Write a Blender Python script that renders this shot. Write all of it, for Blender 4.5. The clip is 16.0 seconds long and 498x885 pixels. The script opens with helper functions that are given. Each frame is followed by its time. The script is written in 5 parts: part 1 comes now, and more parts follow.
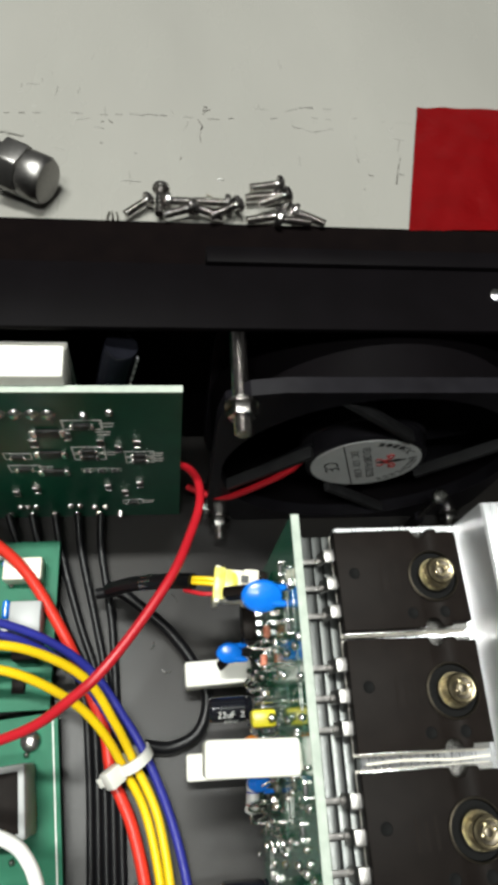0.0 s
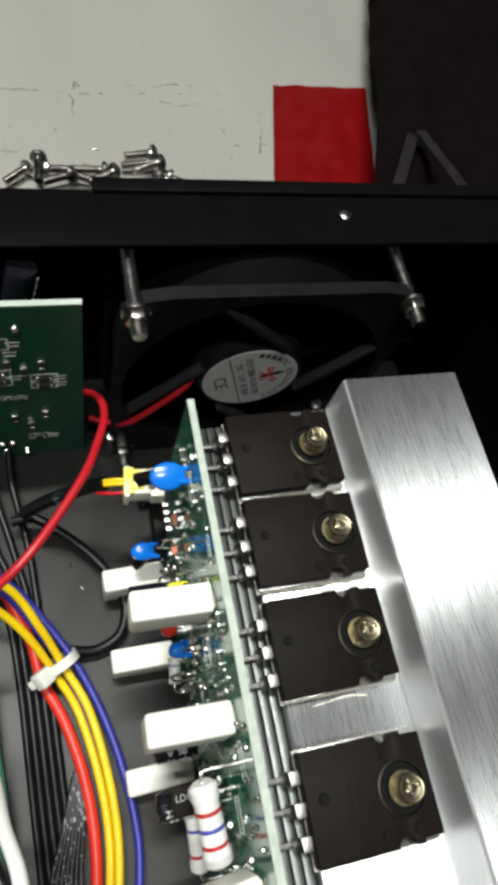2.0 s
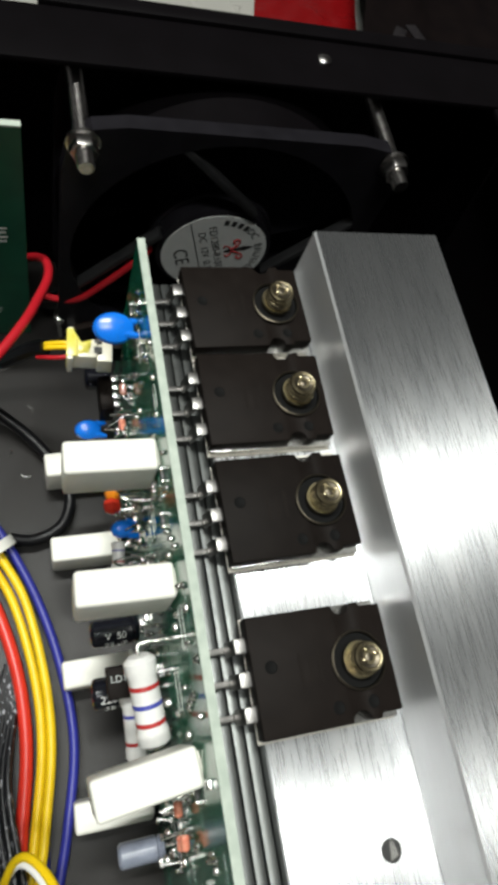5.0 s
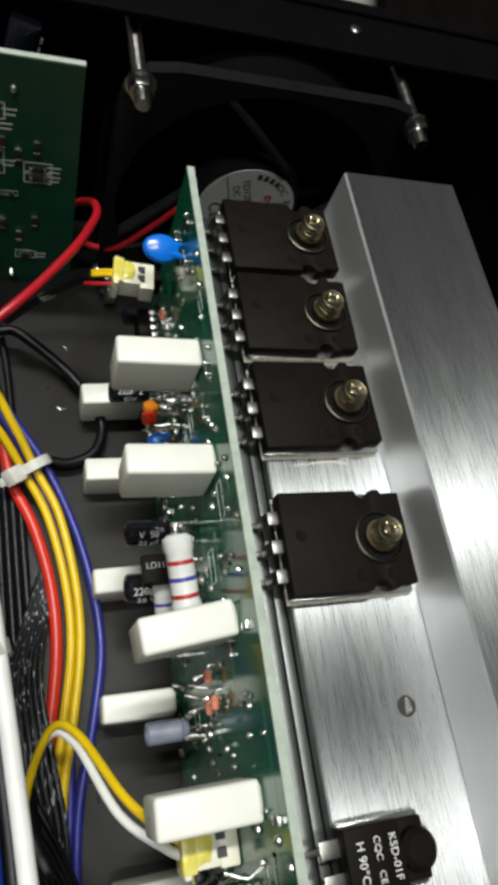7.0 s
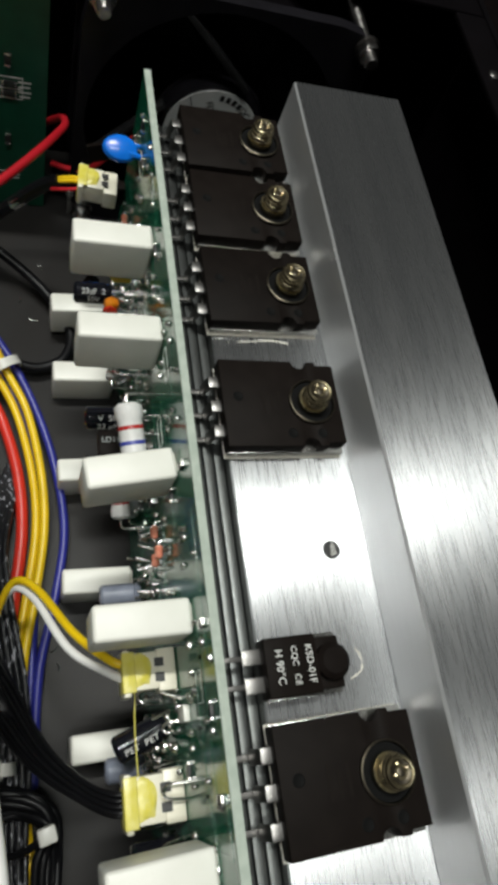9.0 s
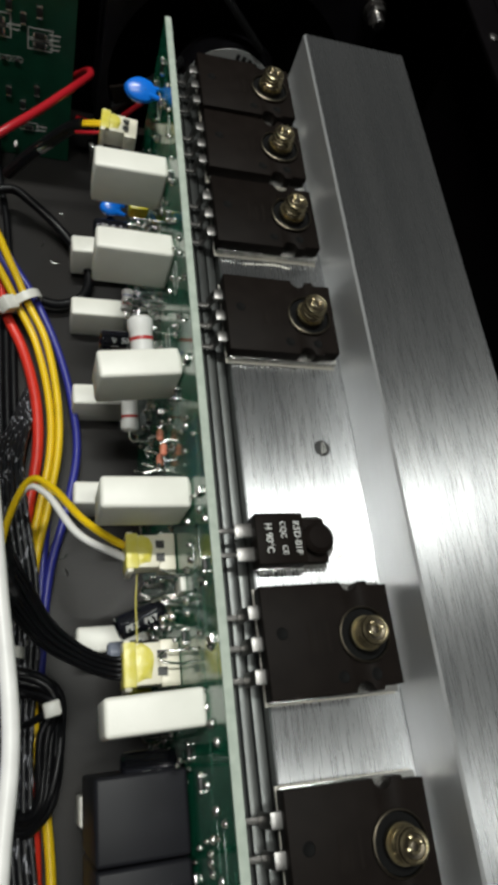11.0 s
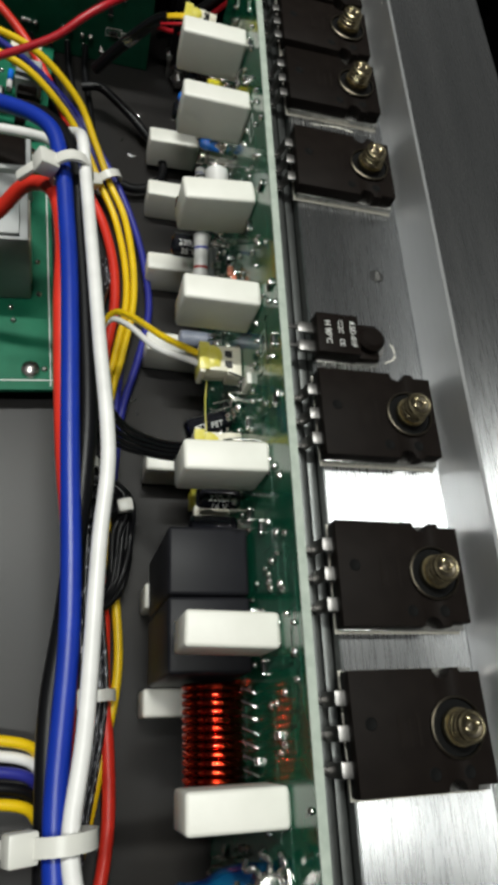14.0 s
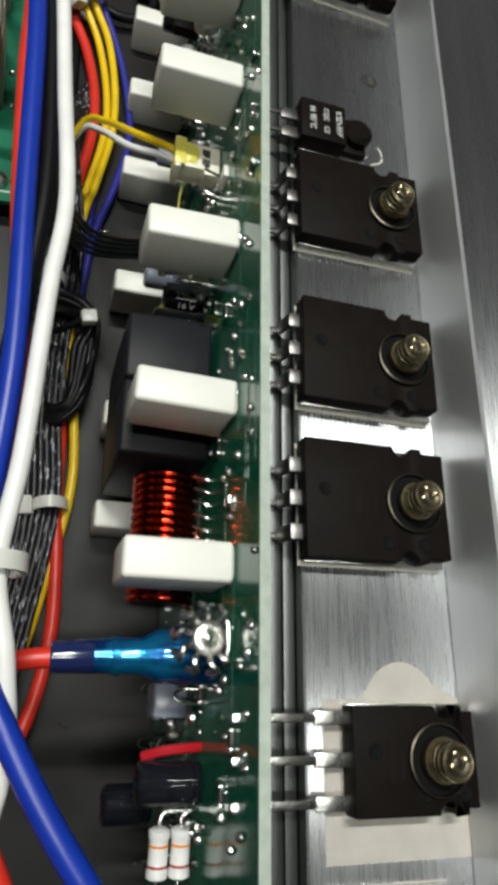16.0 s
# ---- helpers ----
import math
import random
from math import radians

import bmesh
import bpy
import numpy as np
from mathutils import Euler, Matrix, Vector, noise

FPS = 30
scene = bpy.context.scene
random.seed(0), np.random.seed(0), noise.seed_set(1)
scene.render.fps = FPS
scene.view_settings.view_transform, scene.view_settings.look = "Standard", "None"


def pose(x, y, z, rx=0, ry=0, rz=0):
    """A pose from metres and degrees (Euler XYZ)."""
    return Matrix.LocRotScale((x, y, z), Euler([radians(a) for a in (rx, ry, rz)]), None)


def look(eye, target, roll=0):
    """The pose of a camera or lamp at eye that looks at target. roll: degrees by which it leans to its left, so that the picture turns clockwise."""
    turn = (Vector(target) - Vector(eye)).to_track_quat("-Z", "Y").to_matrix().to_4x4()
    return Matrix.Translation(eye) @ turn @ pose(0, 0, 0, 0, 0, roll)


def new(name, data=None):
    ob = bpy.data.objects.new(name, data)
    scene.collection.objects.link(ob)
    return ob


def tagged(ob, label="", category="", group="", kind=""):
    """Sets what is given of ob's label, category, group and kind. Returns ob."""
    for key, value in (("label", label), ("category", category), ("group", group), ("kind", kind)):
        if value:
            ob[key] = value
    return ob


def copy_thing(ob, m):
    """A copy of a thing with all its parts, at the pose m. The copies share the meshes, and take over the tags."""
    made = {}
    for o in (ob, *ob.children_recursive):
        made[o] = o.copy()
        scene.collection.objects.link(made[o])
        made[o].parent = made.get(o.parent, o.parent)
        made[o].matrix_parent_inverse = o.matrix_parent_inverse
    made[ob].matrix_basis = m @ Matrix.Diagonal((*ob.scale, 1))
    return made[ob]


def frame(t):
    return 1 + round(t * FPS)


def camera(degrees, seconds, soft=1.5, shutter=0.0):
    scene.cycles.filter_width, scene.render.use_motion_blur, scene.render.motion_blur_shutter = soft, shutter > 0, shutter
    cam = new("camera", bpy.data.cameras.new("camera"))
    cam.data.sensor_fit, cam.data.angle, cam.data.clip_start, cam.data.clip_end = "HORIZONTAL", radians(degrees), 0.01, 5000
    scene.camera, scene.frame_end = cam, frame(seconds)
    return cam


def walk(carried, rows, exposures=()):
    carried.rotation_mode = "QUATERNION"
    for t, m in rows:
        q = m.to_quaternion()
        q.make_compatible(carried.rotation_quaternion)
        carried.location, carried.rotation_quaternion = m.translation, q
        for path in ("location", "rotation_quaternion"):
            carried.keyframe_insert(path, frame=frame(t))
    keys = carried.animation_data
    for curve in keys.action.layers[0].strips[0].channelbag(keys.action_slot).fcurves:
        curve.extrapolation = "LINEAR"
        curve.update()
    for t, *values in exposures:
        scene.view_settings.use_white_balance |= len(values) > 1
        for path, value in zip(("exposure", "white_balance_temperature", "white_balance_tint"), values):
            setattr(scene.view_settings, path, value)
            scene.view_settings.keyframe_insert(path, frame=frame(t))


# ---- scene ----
cam = camera(41.06, 16.0, soft=4.8)
PATH = [
    (0, (0.00398, -0.00997, 0.19410), (0.02188, 0.05269, 0.05899), 13.91),
    (0.5, (-0.00341, -0.02017, 0.20130), (0.02791, 0.04386, 0.06932), 19.61),
    (1, (-0.00451, -0.02843, 0.20000), (0.03440, 0.03383, 0.06919), 23.70),
    (1.5, (-0.00431, -0.03311, 0.20060), (0.03782, 0.02850, 0.07049), 25.61),
    (2, (-0.00143, -0.04012, 0.20163), (0.04004, 0.02034, 0.07077), 25.60),
    (2.5, (-0.00290, -0.04845, 0.20241), (0.03634, 0.01204, 0.07087), 24.53),
    (3, (-0.00555, -0.04871, 0.20074), (0.03745, 0.01327, 0.07109), 26.81),
    (3.5, (-0.00304, -0.04642, 0.18933), (0.04922, 0.00780, 0.05960), 35.38),
    (4, (0.00291, -0.04490, 0.18567), (0.05363, 0.00861, 0.05504), 34.49),
    (4.5, (0.01003, -0.05028, 0.17722), (0.06019, 0.00011, 0.04514), 36.26),
    (5, (0.00451, -0.05638, 0.17954), (0.05117, -0.00311, 0.04731), 33.62),
    (7.5, (-0.00790, -0.08965, 0.17703), (0.04129, -0.03019, 0.04840), 34.46),
    (8, (-0.00448, -0.09689, 0.17662), (0.04550, -0.03907, 0.04755), 35.72),
    (8.5, (-0.00356, -0.10725, 0.17777), (0.04511, -0.04948, 0.04817), 35.63),
    (9, (-0.00120, -0.11167, 0.17974), (0.04748, -0.05368, 0.05025), 35.25),
    (11.5, (-0.00196, -0.14439, 0.18130), (0.04347, -0.08404, 0.05170), 34.81),
    (12, (0.00055, -0.15298, 0.17896), (0.04538, -0.09286, 0.04906), 34.89),
    (12.5, (0.00272, -0.16188, 0.17952), (0.04604, -0.10412, 0.04804), 35.64),
    (13, (0.00226, -0.16541, 0.17858), (0.04578, -0.10691, 0.04750), 35.30),
    (13.5, (-0.00048, -0.17251, 0.18043), (0.04157, -0.11215, 0.04971), 34.65),
    (14, (-0.01068, -0.18093, 0.17832), (0.02762, -0.12013, 0.04665), 32.91),
    (14.5, (-0.01095, -0.18778, 0.17228), (0.03152, -0.12839, 0.04125), 36.89),
    (15, (-0.00764, -0.19473, 0.17116), (0.03380, -0.13468, 0.04010), 36.16),
    (15.5, (-0.00647, -0.20336, 0.16342), (0.03784, -0.14707, 0.03163), 40.57),
    (16, (-0.00210, -0.20970, 0.16112), (0.04033, -0.15713, 0.02719), 42.68),
]
EXPOSURES = [(0.0, 0.52), (1.0, 0.36), (3.5, 0.4), (5.0, 0.2), (9.0, -0.34), (12.5, -0.4), (14.0, -0.28), (16.0, -0.12)]
walk(cam, [(t, look(eye, target, roll)) for t, eye, target, roll in PATH], EXPOSURES)

# ---- light: two added overhead lamps in an unseen dark room ----
world = bpy.data.worlds.new("world")
world.use_nodes = True
world.node_tree.nodes["Background"].inputs[0].default_value = (0.05, 0.055, 0.06, 1)
world.node_tree.nodes["Background"].inputs[1].default_value = 0.3
scene.world = world


def added_lamp(name, eye, size_x, size_y, watts, color=(0.975, 1.0, 0.945)):
    data = bpy.data.lights.new(name, "AREA")
    data.shape, data.size, data.size_y, data.energy, data.color = "RECTANGLE", size_x, size_y, watts, color
    ob = new(name, data)
    ob.location = eye
    return ob


# Added fixed lamps stand in for a torch carried with the camera
added_lamp("added_lamp_far", (-0.2, 0.29, 1.5), 0.6, 0.05, 25.5)
added_lamp("added_lamp_near", (-0.2, -0.34, 1.5), 0.6, 0.055, 10.5)

# ---- materials ----
MM = 0.001


def mat(name, color, rough=0.5, metal=0.0, color2=None, scale=400.0, amount=0.5, bump=0.0, bump_scale=1500.0,
        stretch=(1, 1, 1), coat=0.0, aniso=0.0, spec=0.5, rough_var=0.0, vary=0.0, alpha=1.0, transmission=0.0, bias=0.0, shift=0.0):
    m = bpy.data.materials.new(name)
    m.use_nodes = True
    nt = m.node_tree
    b = nt.nodes["Principled BSDF"]
    b.inputs["Base Color"].default_value = (*color, 1)
    b.inputs["Roughness"].default_value = rough
    b.inputs["Metallic"].default_value = metal
    b.inputs["Coat Weight"].default_value = coat
    b.inputs["Specular IOR Level"].default_value = spec
    b.inputs["Transmission Weight"].default_value = transmission
    b.inputs["Alpha"].default_value = alpha
    co = nt.nodes.new("ShaderNodeTexCoord")
    mp = nt.nodes.new("ShaderNodeMapping")
    mp.inputs["Scale"].default_value = stretch
    nt.links.new(co.outputs["Object"], mp.inputs["Vector"])
    if shift:
        own = nt.nodes.new("ShaderNodeObjectInfo")
        far = nt.nodes.new("ShaderNodeMath")
        far.operation = "MULTIPLY"
        far.inputs[1].default_value = shift
        nt.links.new(own.outputs["Random"], far.inputs[0])
        nt.links.new(far.outputs[0], mp.inputs["Location"])
    if color2 is not None:
        n1 = nt.nodes.new("ShaderNodeTexNoise")
        n1.inputs["Scale"].default_value, n1.inputs["Detail"].default_value = scale, 6
        nt.links.new(mp.outputs[0], n1.inputs["Vector"])
        ramp = nt.nodes.new("ShaderNodeMapRange")
        ramp.inputs[1].default_value, ramp.inputs[2].default_value = 0.5 + bias - 0.125 / max(amount, 0.05), 0.5 + bias + 0.125 / max(amount, 0.05)
        nt.links.new(n1.outputs[0], ramp.inputs[0])
        mix = nt.nodes.new("ShaderNodeMix")
        mix.data_type = "RGBA"
        mix.inputs[6].default_value, mix.inputs[7].default_value = (*color, 1), (*color2, 1)
        nt.links.new(ramp.outputs[0], mix.inputs[0])
        out = mix.outputs[2]
        if vary:
            info = nt.nodes.new("ShaderNodeObjectInfo")
            hsv = nt.nodes.new("ShaderNodeHueSaturation")
            mr = nt.nodes.new("ShaderNodeMapRange")
            mr.inputs[3].default_value, mr.inputs[4].default_value = 1 - vary, 1 + vary
            nt.links.new(info.outputs["Random"], mr.inputs[0])
            nt.links.new(mr.outputs[0], hsv.inputs["Value"])
            nt.links.new(out, hsv.inputs["Color"])
            out = hsv.outputs[0]
        nt.links.new(out, b.inputs["Base Color"])
    if bump or rough_var:
        n2 = nt.nodes.new("ShaderNodeTexNoise")
        n2.inputs["Scale"].default_value, n2.inputs["Detail"].default_value = bump_scale, 4
        nt.links.new(mp.outputs[0], n2.inputs["Vector"])
        if bump:
            bp = nt.nodes.new("ShaderNodeBump")
            bp.inputs["Strength"].default_value, bp.inputs["Distance"].default_value = bump, 0.0004
            nt.links.new(n2.outputs[0], bp.inputs["Height"])
            nt.links.new(bp.outputs[0], b.inputs["Normal"])
        if rough_var:
            mr = nt.nodes.new("ShaderNodeMapRange")
            mr.inputs[1].default_value, mr.inputs[2].default_value = 0.3, 0.7
            mr.inputs[3].default_value, mr.inputs[4].default_value = max(rough - rough_var, 0.03), rough + rough_var
            nt.links.new(n2.outputs[0], mr.inputs[0])
            nt.links.new(mr.outputs[0], b.inputs["Roughness"])
    if aniso:
        b.inputs["Anisotropic"].default_value = aniso
        tg = nt.nodes.new("ShaderNodeCombineXYZ")
        tg.inputs[0].default_value, tg.inputs[2].default_value = 0.8, 0.6
        nt.links.new(tg.outputs[0], b.inputs["Tangent"])
    return m


M_TABLE = mat("table_film", (0.285, 0.278, 0.255), 0.24, color2=(0.235, 0.23, 0.21), scale=14, amount=0.35, bump=0.9, bump_scale=38, rough_var=0.12, stretch=(1, 0.35, 1), coat=0.35)
M_MARK = mat("table_scratch", (0.05, 0.045, 0.04), 0.7, color2=(0.22, 0.21, 0.19), scale=900, amount=0.9)
M_RED = mat("red_tape", (0.105, 0.002, 0.0025), 0.22, spec=0.4, color2=(0.14, 0.003, 0.004), scale=60, amount=0.4, bump=1.0, bump_scale=260, coat=0.15)
M_CLOTH = mat("black_cloth", (0.0032, 0.0023, 0.0025), 0.95, spec=0.02, color2=(0.0048, 0.0033, 0.0032), scale=90, bump=0.5, bump_scale=1800)
M_GREYPRINT = mat("grey_print", (0.0085, 0.0075, 0.0085), 0.9, spec=0.03, color2=(0.017, 0.015, 0.016), scale=200)
M_PAINT = mat("black_paint", (0.0026, 0.0022, 0.0025), 0.5, spec=0.02, color2=(0.0036, 0.003, 0.0036), scale=120, amount=0.4, bump=0.10, bump_scale=2500)
M_FLOORPAINT = mat("floor_paint", (0.018, 0.018, 0.0195), 0.4, spec=0.28, color2=(0.022, 0.019, 0.0165), scale=30, amount=0.35, bump=0.12, bump_scale=2600, rough_var=0.06)
M_PLASTIC = mat("black_plastic", (0.006, 0.0055, 0.0068), 0.30, spec=0.12, color2=(0.0105, 0.0098, 0.012), scale=200, bump=0.08, bump_scale=2500)
M_EPOXY = mat("transistor_epoxy", (0.0058, 0.0042, 0.0036), 0.5, spec=0.05, color2=(0.0092, 0.007, 0.006), scale=260, amount=0.5, bump=0.15, bump_scale=4000, vary=0.15)
M_ALU = mat("brushed_aluminium", (0.58, 0.585, 0.595), 0.28, 0.94, color2=(0.45, 0.46, 0.475), scale=22, amount=0.4, bump=0.005, bump_scale=300,
            stretch=(9, 0.45, 9), aniso=0.95, rough_var=0.028)
# Matte, less metallic copy of the aluminium that makes the step look lit
M_LITSTEP = mat("matte_lit_aluminium", (0.60, 0.605, 0.61), 0.48, 0.72, color2=(0.53, 0.535, 0.545), scale=30, amount=0.4, stretch=(9, 0.4, 3), bump=0.02, bump_scale=300, rough_var=0.05)
# Aluminium darkened in colour for the shade between board and ledge
M_FINSHADE = mat("fin_shade_aluminium", (0.13, 0.135, 0.13), 0.42, 0.9, color2=(0.09, 0.095, 0.095), scale=120, stretch=(6, 0.4, 6), rough_var=0.08, bump=0.05)
M_TIN = mat("tinned_metal", (0.62, 0.61, 0.58), 0.24, 1.0, color2=(0.62, 0.61, 0.58), scale=900, amount=0.6, bump=0.3, bump_scale=2200)
M_LEG = mat("dull_tinned_leg", (0.26, 0.25, 0.24), 0.38, 1.0, color2=(0.20, 0.195, 0.19), scale=500, amount=0.35, bump=0.04, bump_scale=2000)
M_STRUT = mat("strut_plastic", (0.026, 0.026, 0.027), 0.42, spec=0.3, color2=(0.012, 0.012, 0.013), scale=200)
M_ZINC = mat("zinc_screw", (0.62, 0.52, 0.30), 0.26, 1.0, color2=(0.44, 0.38, 0.26), scale=700, amount=0.6, bump=0.1, bump_scale=2500)
M_STEEL = mat("steel_screw", (0.48, 0.46, 0.44), 0.25, 1.0, color2=(0.28, 0.265, 0.26), scale=700, amount=0.7, bump=0.1, bump_scale=2500, vary=0.2)
M_PCB = mat("green_solder_mask", (0.008, 0.105, 0.056), 0.14, spec=0.42, color2=(0.010, 0.14, 0.076), scale=160, amount=0.7, bump=0.015, bump_scale=500, rough_var=0.03)
M_PCBDARK = mat("dark_green_solder_mask", (0.005, 0.055, 0.030), 0.32, spec=0.3, color2=(0.006, 0.075, 0.040), scale=160, amount=0.7, bump=0.06, bump_scale=900)
M_PCBFLAT = mat("flat_board_mask", (0.006, 0.105, 0.055), 0.5, spec=0.18, color2=(0.008, 0.13, 0.068), scale=160, amount=0.7, bump=0.06, bump_scale=900)
# Near-black colour for the shade in small hollows
M_PITSHADE = mat("pit_shade", (0.003, 0.003, 0.003), 0.7, spec=0.1)
M_PCBEDGE = mat("board_edge", (0.40, 0.45, 0.39), 0.6, color2=(0.30, 0.35, 0.30), scale=500, amount=0.6)
M_CEMENT = mat("white_ceramic", (0.76, 0.745, 0.69), 0.42, color2=(0.69, 0.68, 0.62), scale=160, amount=0.5, bump=0.10, bump_scale=2500, vary=0.03)
M_WHITEPLASTIC = mat("ivory_plastic", (0.74, 0.70, 0.58), 0.35, color2=(0.70, 0.66, 0.54), scale=300, amount=0.4)
M_NYLON = mat("nylon_tie", (0.66, 0.65, 0.60), 0.35, color2=(0.60, 0.59, 0.55), scale=300, amount=0.4)
M_GLUE = mat("yellow_glue", (0.60, 0.52, 0.05), 0.3, color2=(0.70, 0.64, 0.22), scale=400, amount=0.6, bump=0.3, bump_scale=700)
M_SLEEVE = mat("capacitor_sleeve", (0.006, 0.0062, 0.009), 0.1, color2=(0.009, 0.0095, 0.013), scale=300, spec=0.35)
M_SLEEVEGREY = mat("grey_blue_sleeve", (0.22, 0.24, 0.30), 0.3, color2=(0.15, 0.165, 0.21), scale=400)
M_PRINT = mat("white_print", (0.75, 0.75, 0.72), 0.5, color2=(0.6, 0.6, 0.58), scale=2500, amount=0.6)
M_BLUECAP = mat("blue_ceramic_cap", (0.005, 0.17, 0.72), 0.25, color2=(0.004, 0.13, 0.60), scale=300, amount=0.4, coat=0.4)
M_YELLOWCAP = mat("yellow_film_cap", (0.62, 0.55, 0.02), 0.35, color2=(0.55, 0.47, 0.02), scale=300)
M_ORANGE = mat("orange_cap", (0.75, 0.26, 0.01), 0.3, color2=(0.62, 0.16, 0.01), scale=400)
M_REDLED = mat("red_epoxy", (0.45, 0.03, 0.015), 0.25, color2=(0.35, 0.02, 0.01), scale=400)
M_RESBODY = mat("resistor_body", (0.72, 0.71, 0.69), 0.4, color2=(0.62, 0.61, 0.60), scale=500, bump=0.1)
M_RESGREY = mat("grey_resistor", (0.22, 0.24, 0.24), 0.4, color2=(0.27, 0.29, 0.28), scale=500)
M_BANDRED = mat("red_band", (0.36, 0.02, 0.02), 0.4)
M_BANDBLUE = mat("blue_band", (0.05, 0.06, 0.30), 0.4)
M_DIODE = mat("glass_diode", (0.55, 0.14, 0.09), 0.12, color2=(0.65, 0.30, 0.2), scale=900, coat=0.5)
M_COPPER = mat("enamelled_copper", (0.80, 0.055, 0.02), 0.09, 1.0, color2=(0.62, 0.04, 0.015), scale=120, coat=0.1)
# Cyan patches over navy put the sleeve's highlights into its colour
M_VINYL = mat("blue_vinyl", (0.006, 0.20, 0.42), 0.2, 0.7, color2=(0.003, 0.035, 0.20), scale=170, amount=1.2, bump=0.6, bump_scale=260, coat=0.8)
M_VINYLDARK = mat("dark_vinyl", (0.012, 0.016, 0.06), 0.15, color2=(0.008, 0.02, 0.09), scale=120, coat=0.5)


def wire_mat(name, c, rough=0.36, spec=0.45):
    return mat(name, c, rough, spec=spec, color2=tuple(v * 0.82 for v in c), scale=180, amount=0.5, bump=0.06, bump_scale=900)


M_WRED = wire_mat("red_wire", (0.66, 0.032, 0.018))
M_WDKRED = wire_mat("crimson_wire", (0.42, 0.010, 0.018))
M_WYEL = wire_mat("yellow_wire", (0.78, 0.52, 0.006))
M_WBLUE = wire_mat("blue_wire", (0.024, 0.028, 0.25))
M_WBRIGHTBLUE = wire_mat("bright_blue_wire", (0.006, 0.032, 0.33))
M_WWHITE = wire_mat("white_wire", (0.80, 0.79, 0.77))
M_WBLACK = wire_mat("black_wire", (0.005, 0.005, 0.006), 0.36, 0.22)
M_DARKZINC = mat("dark_zinc", (0.10, 0.085, 0.06), 0.36, 1.0, color2=(0.16, 0.14, 0.11), scale=900)
M_RELAY = mat("relay_case", (0.009, 0.009, 0.011), 0.42, spec=0.12, color2=(0.012, 0.012, 0.015), scale=120)
M_WALL = mat("room_wall", (0.16, 0.155, 0.16), 0.9, color2=(0.19, 0.185, 0.19), scale=2)
M_LABEL = mat("fan_label", (0.55, 0.56, 0.55), 0.35, color2=(0.48, 0.49, 0.48), scale=300, amount=0.4)
M_INK = mat("black_ink", (0.02, 0.02, 0.02), 0.5)
M_PASTE = mat("thermal_paste", (0.66, 0.63, 0.56), 0.5, color2=(0.55, 0.52, 0.46), scale=700, bump=0.4, bump_scale=1500)
M_PAD = mat("insulating_pad", (0.44, 0.41, 0.37), 0.5, color2=(0.37, 0.34, 0.31), scale=300, amount=0.5, bump=0.15)
M_GREYBOX = mat("grey_plastic", (0.36, 0.37, 0.37), 0.45, color2=(0.32, 0.33, 0.33), scale=200)


# ---- mesh helpers (millimetres) ----
def thing(name, at=(0, 0, 0), label="", category="", group="", kind=""):
    ob = new(name)
    ob.empty_display_size = 0.005
    ob.location = Vector(at) * MM
    return tagged(ob, label, category, group, kind)


def mesh_of(name, bm, material, smooth=35):
    bmesh.ops.scale(bm, vec=(MM, MM, MM), verts=bm.verts)
    bmesh.ops.recalc_face_normals(bm, faces=bm.faces)
    me = bpy.data.meshes.new(name)
    for fc in bm.faces:
        fc.smooth = True
    for e in bm.edges:
        e.smooth = len(e.link_faces) == 2 and e.calc_face_angle(0) < radians(smooth)
    bm.to_mesh(me)
    bm.free()
    for m in material if isinstance(material, (list, tuple)) else (material,):
        me.materials.append(m)
    return me


def part(name, bm, material, parent=None, label="", smooth=35):
    """One mesh object; its millimetres count from its parent's place."""
    ob = new(name, mesh_of(name, bm, material, smooth))
    if parent is not None:
        ob.parent = parent
    if label:
        ob["label"] = label
    return ob


def shared(name, me, parent, at=(0, 0, 0), turn=(0, 0, 0)):
    ob = new(name, me)
    ob.parent = parent
    ob.matrix_basis = pose(*(Vector(at) * MM), *turn)
    return ob


def box(x0, x1, y0, y1, z0, z1, bevel=0.0, seg=2, turn=None):
    bm = bmesh.new()
    bmesh.ops.create_cube(bm, size=1)
    c, s = Vector(((x0 + x1) / 2, (y0 + y1) / 2, (z0 + z1) / 2)), (abs(x1 - x0), abs(y1 - y0), abs(z1 - z0))
    bmesh.ops.scale(bm, vec=s, verts=bm.verts)
    if bevel:
        bmesh.ops.bevel(bm, geom=bm.edges[:], offset=bevel, segments=seg, profile=0.5, affect="EDGES")
    if turn:
        bmesh.ops.transform(bm, matrix=pose(0, 0, 0, *turn), verts=bm.verts)
    bmesh.ops.translate(bm, vec=c, verts=bm.verts)
    return bm


def join(*bms):
    out = bmesh.new()
    for b in bms:
        me = bpy.data.meshes.new("tmp")
        b.to_mesh(me)
        b.free()
        out.from_mesh(me)
        bpy.data.meshes.remove(me)
    return out


def moved(bm, m):
    bmesh.ops.transform(bm, matrix=m, verts=bm.verts)
    return bm


def along(p, q):
    """Turns z to the way from p to q, at p."""
    p, q = Vector(p), Vector(q)
    return Matrix.Translation(p) @ (q - p).to_track_quat("Z", "Y").to_matrix().to_4x4()


